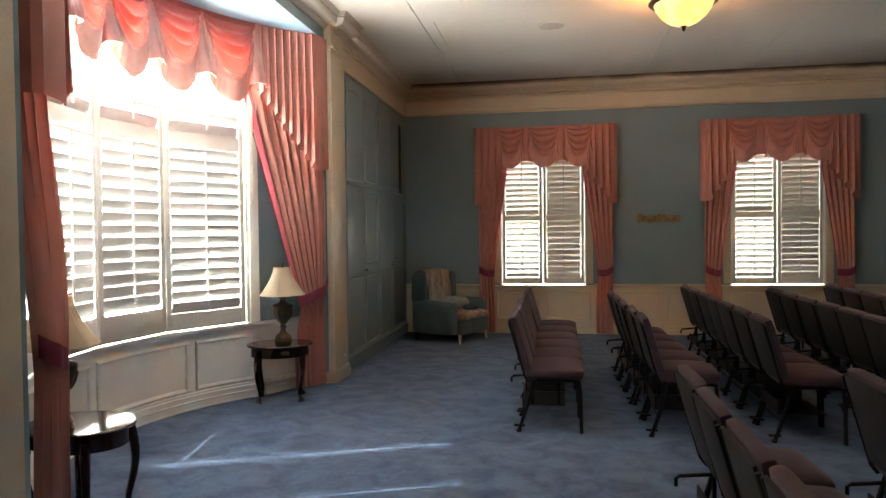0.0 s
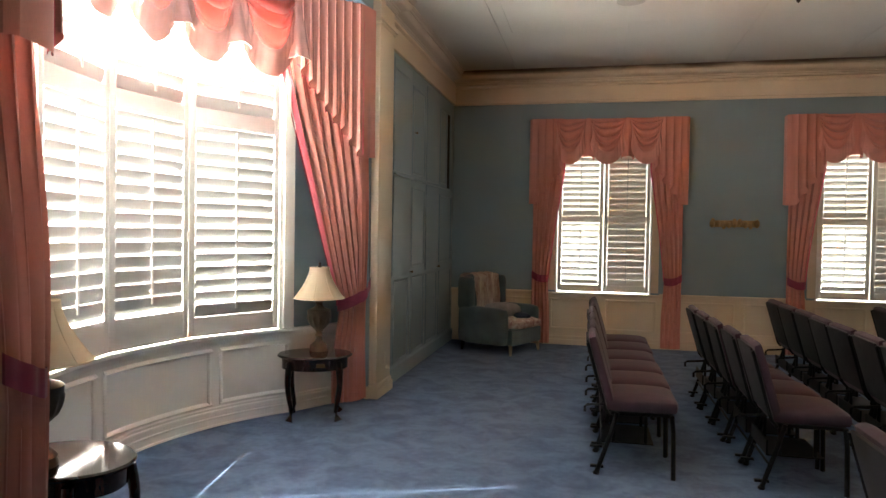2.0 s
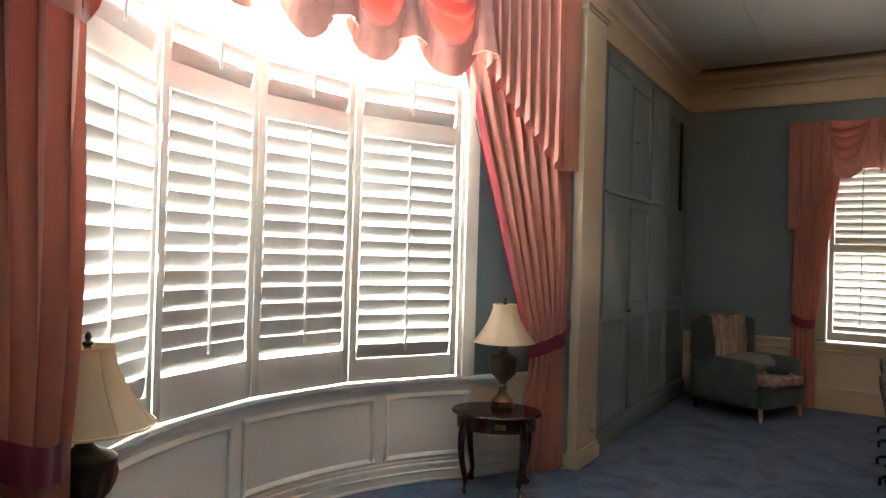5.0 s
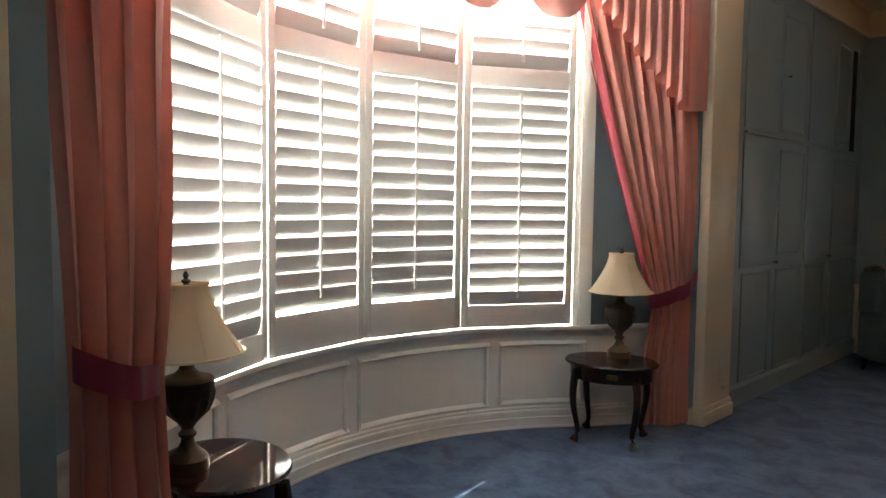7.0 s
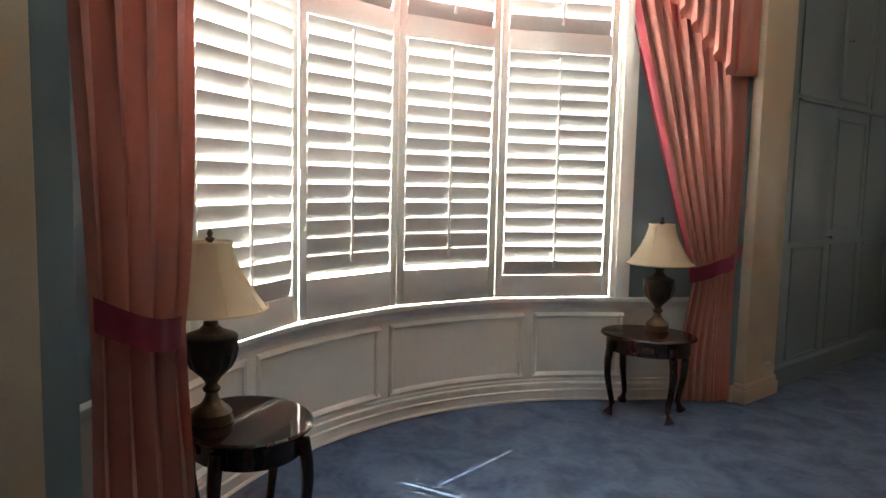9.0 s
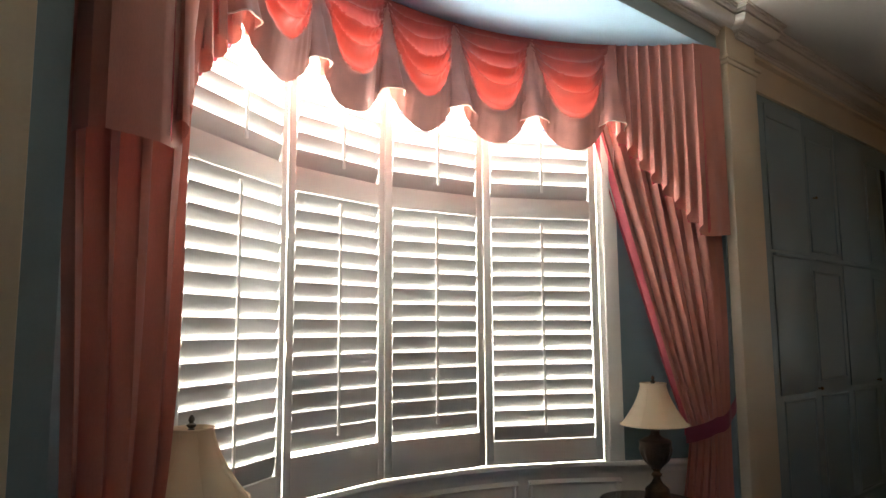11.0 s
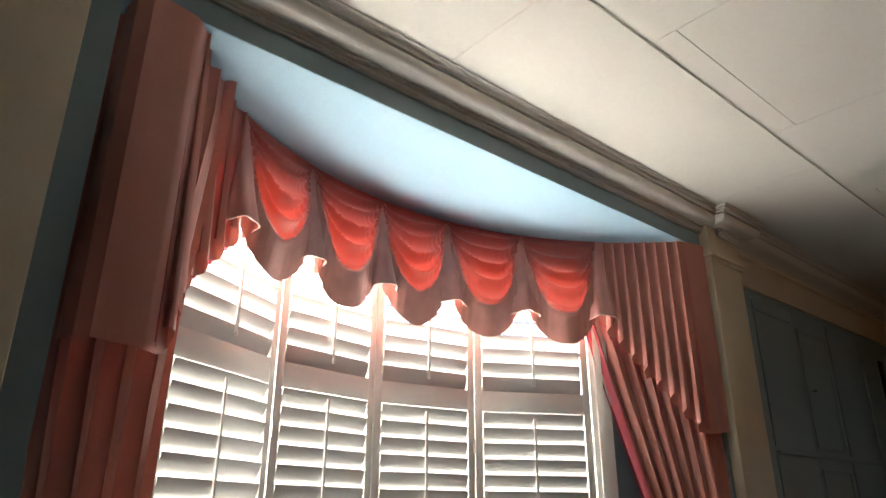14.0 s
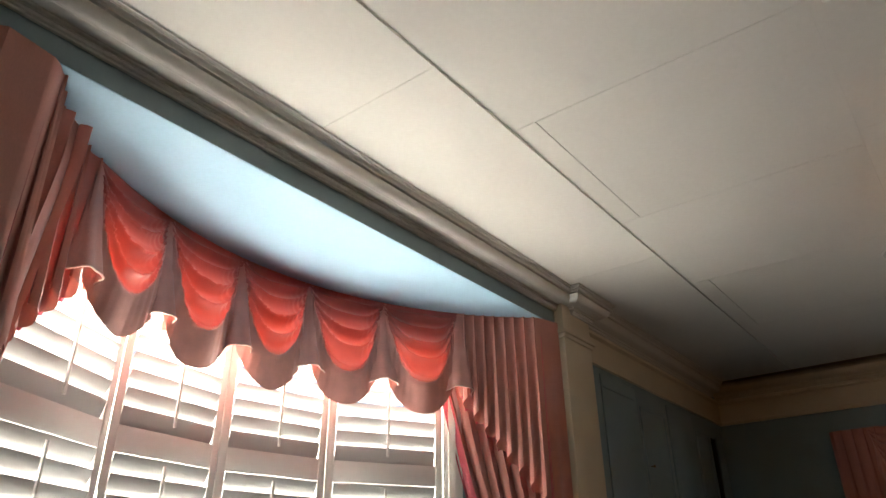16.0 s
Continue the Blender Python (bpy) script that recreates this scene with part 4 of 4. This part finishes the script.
def urn_lamp(x, y, z, rz, label):
    ob = thing("table_lamp", x, y, z, label, "table lamp", "urn lamps", rz)
    part("base", lathe([(0.078, 0), (0.08, 0.012), (0.074, 0.03), (0.076, 0.04), (0.066, 0.055), (0.05, 0.068), (0.036, 0.082), (0.026, 0.10), (0.022, 0.118)], 32), M_GOLDB, ob, "worn gilt foot")
    part("stem", lathe([(0.022, 0.117), (0.032, 0.126), (0.034, 0.136), (0.024, 0.146), (0.022, 0.155), (0.034, 0.172)], 28), M_GOLDB, ob)
    part("urn", lathe([(0.03, 0.17), (0.05, 0.19), (0.072, 0.22), (0.088, 0.255), (0.096, 0.29), (0.098, 0.315), (0.1, 0.322), (0.1, 0.34), (0.092, 0.348), (0.07, 0.356), (0.045, 0.366), (0.032, 0.38)], 48, flute=lambda h: 0.009 if 0.2 < h < 0.30 else 0.0), M_BRONZE, ob, "dark fluted bronze urn")
    part("neck", lathe([(0.03, 0.379), (0.026, 0.40), (0.04, 0.415), (0.044, 0.425), (0.03, 0.436), (0.02, 0.445), (0.012, 0.46), (0.012, 0.70)], 24), M_BRONZE, ob)
    n, seg = 48, 14
    bm = bmesh.new()
    z0, z1, r0, r1 = 0.445, 0.70, 0.213, 0.082
    rings = []
    for i in range(seg + 1):
        f = i / seg
        r = r1 + (r0 - r1) * ((1 - f) ** 1.55)
        rings.append([bm.verts.new(((r - 0.006 * (1 - f) * abs(math.sin(4 * math.pi * 2 * k / n)) ** 0.6) * math.cos(2 * math.pi * k / n), (r - 0.006 * (1 - f) * abs(math.sin(4 * math.pi * 2 * k / n)) ** 0.6) * math.sin(2 * math.pi * k / n), z0 + (z1 - z0) * f)) for k in range(n)])
    for p, q in zip(rings, rings[1:]):
        for k in range(n):
            bm.faces.new((p[k], p[(k + 1) % n], q[(k + 1) % n], q[k]))
    shade = part("shade", bm, M_SHADE, ob, "ivory silk bell shade")
    for z, r in ((z0, r0), (z1, r1)):
        bm = lathe([(r - 0.002, z - 0.005), (r + 0.003, z - 0.003), (r + 0.003, z + 0.004), (r - 0.002, z + 0.006)], 48)
        bmesh.ops.delete(bm, geom=[f for f in bm.faces if len(f.verts) > 4], context="FACES")
        part("trim_band", bm, M_SHADE, shade)
    for k in range(8):
        a = 2 * math.pi * k / 8
        pts = []
        for i in range(seg + 1):
            f = i / seg
            r = r1 + (r0 - r1) * ((1 - f) ** 1.55) + 0.001
            pts.append((r * math.cos(a), r * math.sin(a), z0 + (z1 - z0) * f))
        part("seam", tube(pts, 0.0016, 5), M_SHADE, shade)
    bm = bmesh.new()
    for k in range(3):
        a = 2 * math.pi * k / 3
        tube([(0, 0, 0.692), (0.08 * math.cos(a), 0.08 * math.sin(a), 0.697)], 0.002, 6, bm)
    part("spider", bm, M_BRONZE, ob)
    part("finial", lathe([(0.006, 0.70), (0.016, 0.708), (0.018, 0.716), (0.007, 0.722), (0.012, 0.732), (0.009, 0.742), (0.003, 0.75)], 14), M_BRONZE, ob)
    return ob


_, TT = side_table(-0.225, -4.47, 20, "small oval mahogany side table carrying an urn lamp")
urn_lamp(-0.246, -4.343, TT, 10, "bronze urn table lamp with ivory bell shade")
side_table(-0.235, -7.20, -8, "small oval mahogany side table with polished top by the curtain")
urn_lamp(-0.274, -7.323, TT, 40, "bronze urn table lamp with ivory bell shade")

# ---- stacking chairs in rows ----
CW = 0.495


def padded(x0, x1, y0, y1, z0, z1, r, crown=0.012, m=None):
    """An upholstered pad with soft edges and a crowned face."""
    bm = bmesh.new()
    n = 6
    bmesh.ops.create_cube(bm, size=2.0)
    bmesh.ops.subdivide_edges(bm, edges=bm.edges[:], cuts=n, use_grid_fill=True)
    hx, hy, hz = (x1 - x0) / 2, (y1 - y0) / 2, (z1 - z0) / 2
    for v in bm.verts:
        c = Vector(v.co)
        p = Vector((c.x * hx, c.y * hy, c.z * hz))
        core = Vector((max(-hx + r, min(hx - r, p.x)), max(-hy + r, min(hy - r, p.y)), max(-hz + min(r, hz * 0.9), min(hz - min(r, hz * 0.9), p.z))))
        d = p - core
        if d.length > 1e-6:
            p = core + d.normalized() * min(r, d.length if max(abs(d.x) / r, abs(d.y) / r, abs(d.z) / r) < 1 else r)
        if c.z > 0.99:
            p.z += crown * (1 - c.x * c.x) * (1 - c.y * c.y)
        v.co = p + Vector(((x0 + x1) / 2, (y0 + y1) / 2, (z0 + z1) / 2))
    if m:
        bm.transform(m)
    return bm


def stacking_chair():
    """Faces +x; origin on the floor at the rear feet."""
    ob = thing("stacking_chair", 0, 0, -50, "plum upholstered stacking chair on a black steel frame", "chair", "rows of chairs")
    h = CW / 2 - 0.004
    part("seat", padded(0.05, 0.51, -h, h, 0.405, 0.50, 0.042, 0.02), M_UPH, ob)
    part("seat_pan", boxed(0.09, 0.48, -h + 0.02, h - 0.02, 0.388, 0.41, 0.006), M_STEEL, ob)
    tilt = Matrix.Translation((0.06, 0, 0.43)) @ Euler((0, radians(-106), 0)).to_matrix().to_4x4()
    part("backrest", padded(0.0, 0.475, -h + 0.004, h - 0.004, -0.065, 0.0, 0.032, -0.004, tilt), M_UPH, ob)
    part("back_shell", padded(0.02, 0.455, -h + 0.03, h - 0.03, -0.004, 0.016, 0.01, 0.012, tilt), M_UPHBACK, ob, "dark plum fabric back panel")
    for s in (-1, 1):
        y = s * (h - 0.012)
        rear = [tilt @ Vector((d, y, 0.006)) for d in (0.0, 0.25, 0.44)]
        part("back_post", tube([(0.085, y, 0.39), *rear], 0.011, 8), M_STEEL, ob)
        part("leg", tube([(0.465, y, 0.41), (0.476, y, 0.30), (0.482, y, 0.012), (0.482, y, 0.0)], [0.015, 0.015, 0.015, 0.016], 8), M_STEEL, ob)
        leg = part("leg", tube([(0.13, y, 0.41), (0.085, y, 0.25), (0.012, y, 0.03), (0.004, y, 0.0)], [0.015, 0.015, 0.015, 0.018], 8), M_STEEL, ob)
        part("glide", lathe([(0.02, 0), (0.022, 0.012), (0.014, 0.022)], 10, at=(0.004, y)), M_STEEL, leg)
        part("gang_bracket", boxed(-0.035, 0.05, min(y, y - s * 0.03), max(y, y - s * 0.03), 0.04, 0.056, 0.003), M_STEEL, ob)
    rack = boxed(0.03, 0.36, -h + 0.03, h - 0.03, 0.205, 0.213, 0.002)
    box(rack, 0.03, 0.04, -h + 0.03, h - 0.03, 0.205, 0.30, 0.002)
    for s in (-1, 1):
        box(rack, 0.10, 0.12, s * (h - 0.045) - 0.006, s * (h - 0.045) + 0.006, 0.21, 0.392, 0.002)
        box(rack, 0.30, 0.32, s * (h - 0.045) - 0.006, s * (h - 0.045) + 0.006, 0.21, 0.392, 0.002)
    part("book_rack", rack, M_STEEL, ob, "black steel rack under the seat", smooth=False)
    part("cross_bar", tube([(0.05, -h + 0.012, 0.15), (0.05, h - 0.012, 0.15)], 0.008, 6), M_STEEL, ob)
    part("coupling_hook", tube([(0.11, h - 0.07, 0.365), (-0.06, h - 0.07, 0.35), (-0.075, h - 0.07, 0.335), (-0.075, h - 0.07, 0.30)], 0.010, 8), M_STEEL, ob)
    return ob


first = stacking_chair()
ROWS = ((2.045, -5.255, 6, 0.0), (3.045, -5.27, 5, -0.022), (3.90, -5.30, 7, 0.0), (4.74, -5.30, 6, 0.0), (5.52, -5.28, 7, 0.0), (6.28, -5.30, 7, 0.0), (7.12, -5.3, 7, 0.0),
        (3.0, -9.0, 4, 0.0), (3.78, -10.0, 6, 0.0), (4.64, -10.0, 6, 0.0), (5.45, -10.0, 6, 0.0))
rnd = random.Random(5)
placed = False
for x, y0, n, bend in ROWS:
    for i in range(n):
        m = pose(x + bend * i + rnd.uniform(-0.008, 0.008), y0 + CW * (i + 0.5), 0, 0, 0, rnd.uniform(-1.0, 1.0))
        if not placed:
            first.matrix_basis, placed = m, True
        else:
            copy_thing(first, m)

# ---- armchair in the corner, with throw and cushion ----
ac = thing("armchair", 0.83, -0.70, 0, "worn teal wing-back armchair in the corner", "armchair", rz=64)
part("seat_frame", padded(-0.30, 0.30, -0.34, 0.36, 0.12, 0.34, 0.03), M_TEAL, ac)
part("seat_cushion", padded(-0.25, 0.25, -0.38, 0.24, 0.33, 0.45, 0.05, 0.03), M_FLORAL, ac, "cream floral seat cushion")
part("backrest", padded(-0.29, 0.29, 0.22, 0.38, 0.30, 1.0, 0.07, 0.02), M_TEAL, ac)
for s in (-1, 1):
    part("arm", padded(min(s * 0.25, s * 0.37), max(s * 0.25, s * 0.37), -0.28, 0.34, 0.12, 0.60, 0.055, 0.01), M_TEAL, ac)
    part("wing", padded(min(s * 0.26, s * 0.35), max(s * 0.26, s * 0.35), 0.16, 0.36, 0.55, 0.98, 0.04, 0.01), M_TEAL, ac)
    for yy in (-0.30, 0.32):
        part("leg", tube([(s * 0.27, yy, 0.14), (s * 0.28, yy * 1.03, 0.0)], [0.022, 0.013], 8), M_CREAM if yy < 0 else M_WOOD, ac)
M_THROW = material("cream_throw_cloth", (0.80, 0.74, 0.64), 0.9, color2=(0.40, 0.24, 0.19), vary=0.02, scale=9, grain=50, bump=0.4, stretch=(2.0, 0.4, 0.4))
ac.scale = (1.22, 1.2, 0.98)
th = thing("throw", 0.83, -0.70, 0, "cream and brown patterned throw over the armchair's back", "throw", rz=64)


def throw_fn(u, v):
    x = -0.22 + 0.44 * u + 0.02 * math.sin(9 * v)
    w = 0.012 * math.sin(22 * u + 3 * v)
    if v < 0.3:
        return (x, 0.42 + w * 0.5, 0.55 + 0.45 * v / 0.3)
    if v < 0.5:
        a = (v - 0.3) / 0.2
        return (x, 0.42 - 0.225 * a, 1.0 + 0.035 * math.sin(math.pi * a) + w * 0.4)
    a = (v - 0.5) / 0.5
    return (x, 0.195 + w - 0.01 * a, 1.0 - 0.45 * a - 0.03 * math.sin(6 * u))


bm = sheet(throw_fn, 40, 30)
bmesh.ops.solidify(bm, geom=bm.faces[:], thickness=0.006)
part("cloth", bm, M_THROW, th)
th.scale = (1.22, 1.2, 0.98)
M_GREY = material("grey_cushion_fabric", (0.24, 0.24, 0.235), 0.85, vary=0.15, scale=12, grain=200, bump=0.3)
cu = thing("cushion", 0.85, -0.74, 0.53, "grey cushion lying on the armchair seat", "cushion", rz=64)
part("cover", padded(-0.24, 0.20, -0.19, 0.19, -0.075, 0.075, 0.07, 0.03), M_GREY, cu)
M_BLUECLOTH = material("dark_blue_cloth", (0.03, 0.045, 0.08), 0.85, vary=0.2, bump=0.3)
cl = thing("folded_cloth", 1.11, -0.82, 0.475, "dark blue folded cloth on the armchair seat", "cloth", rz=-70)
part("fold", padded(-0.11, 0.11, -0.10, 0.10, -0.02, 0.025, 0.02, 0.02), M_BLUECLOTH, cl)

# ---- gilt wall ornament ----
orn = thing("wall_ornament", 3.83, -0.001, 1.72, "carved gilt hook rail on the wall", "ornament")
part("board", boxed(-0.30, 0.30, -0.02, 0.0, -0.028, 0.028, 0.008), M_GOLD, orn)
for i in range(9):
    x = -0.27 + i * 0.0675
    part("scroll", lathe([(0.004, -0.02), (0.022, -0.012), (0.028, 0.0), (0.022, 0.012), (0.004, 0.02)], 12), M_GOLD, orn).matrix_basis = pose(x, -0.026, 0.02 * math.cos(i * 1.4), 90, 0, 0)
for s in (-1, 0, 1):
    part("boss", lathe([(0.012, 0), (0.034, 0.012), (0.026, 0.03), (0.008, 0.036)], 14), M_GOLD, orn).matrix_basis = pose(s * 0.28, -0.018, 0, 90, 0, 0)

orn.scale = (1.0, 1.0, 1.6)

# ---- ceiling light, speaker ----
cl = thing("ceiling_light", 3.51, -3.98, CEIL, "bronze rimmed ceiling light with glowing alabaster bowl", "ceiling light")
part("canopy", lathe([(0.09, -0.03), (0.085, -0.012), (0.06, -0.002), (0.06, -0.0005)], 28), M_BRONZE, cl)
part("stem", lathe([(0.014, -0.24), (0.014, -0.03), (0.03, -0.028), (0.03, -0.02)], 14), M_BRONZE, cl)
bowl = part("bowl", lathe([(0.012, -0.432), (0.06, -0.422), (0.13, -0.392), (0.20, -0.335), (0.245, -0.27), (0.265, -0.215), (0.258, -0.215), (0.236, -0.27), (0.19, -0.33), (0.12, -0.385), (0.01, -0.42)], 40), M_BOWL, cl, "glowing amber alabaster glass bowl")
bm = lathe([(0.262, -0.225), (0.30, -0.218), (0.312, -0.205), (0.30, -0.192), (0.275, -0.185), (0.262, -0.19)], 44)
bmesh.ops.delete(bm, geom=[f for f in bm.faces if len(f.verts) > 4], context="FACES")
part("rim", bm, M_BRONZE, cl, "bronze rim")
for k in range(3):
    a = 2 * math.pi * k / 3 + 0.4
    part("arm", tube([(0.014 * math.cos(a), 0.014 * math.sin(a), -0.12), (0.16 * math.cos(a), 0.16 * math.sin(a), -0.17), (0.275 * math.cos(a), 0.275 * math.sin(a), -0.2)], 0.007, 8), M_BRONZE, cl)
part("finial", lathe([(0.003, -0.475), (0.014, -0.462), (0.02, -0.448), (0.012, -0.438), (0.03, -0.43), (0.03, -0.424)], 16), M_BRONZE, cl)
bulb = new("ceiling_bulb", bpy.data.lights.new("ceiling_bulb", "POINT"))
bulb.data.energy, bulb.data.color, bulb.data.shadow_soft_size = BULB_WATTS, (1.0, 0.42, 0.10), 0.09
bulb.location = (3.51, -3.88, CEIL - 0.20)
sp = thing("ceiling_speaker", 2.316, -2.806, CEIL, "round flush ceiling speaker with pale grille", "speaker")
part("rim", lathe([(0.155, -0.001), (0.155, -0.008), (0.14, -0.012), (0.14, -0.001)], 36), M_CEIL, sp)
part("grille", lathe([(0.138, -0.002), (0.138, -0.008), (0.06, -0.012), (0.01, -0.013)], 36), M_GRILLE, sp)

# ---- sprinkler ----
sk = thing("sprinkler_head", 2.40, -5.74, CEIL, "small white ceiling sprinkler head", "sprinkler")
part("rosette", lathe([(0.012, -0.02), (0.03, -0.008), (0.034, -0.0005)], 18), M_WHITE, sk)
part("nozzle", lathe([(0.02, -0.05), (0.02, -0.046), (0.007, -0.044), (0.007, -0.018)], 14), M_WHITE, sk)
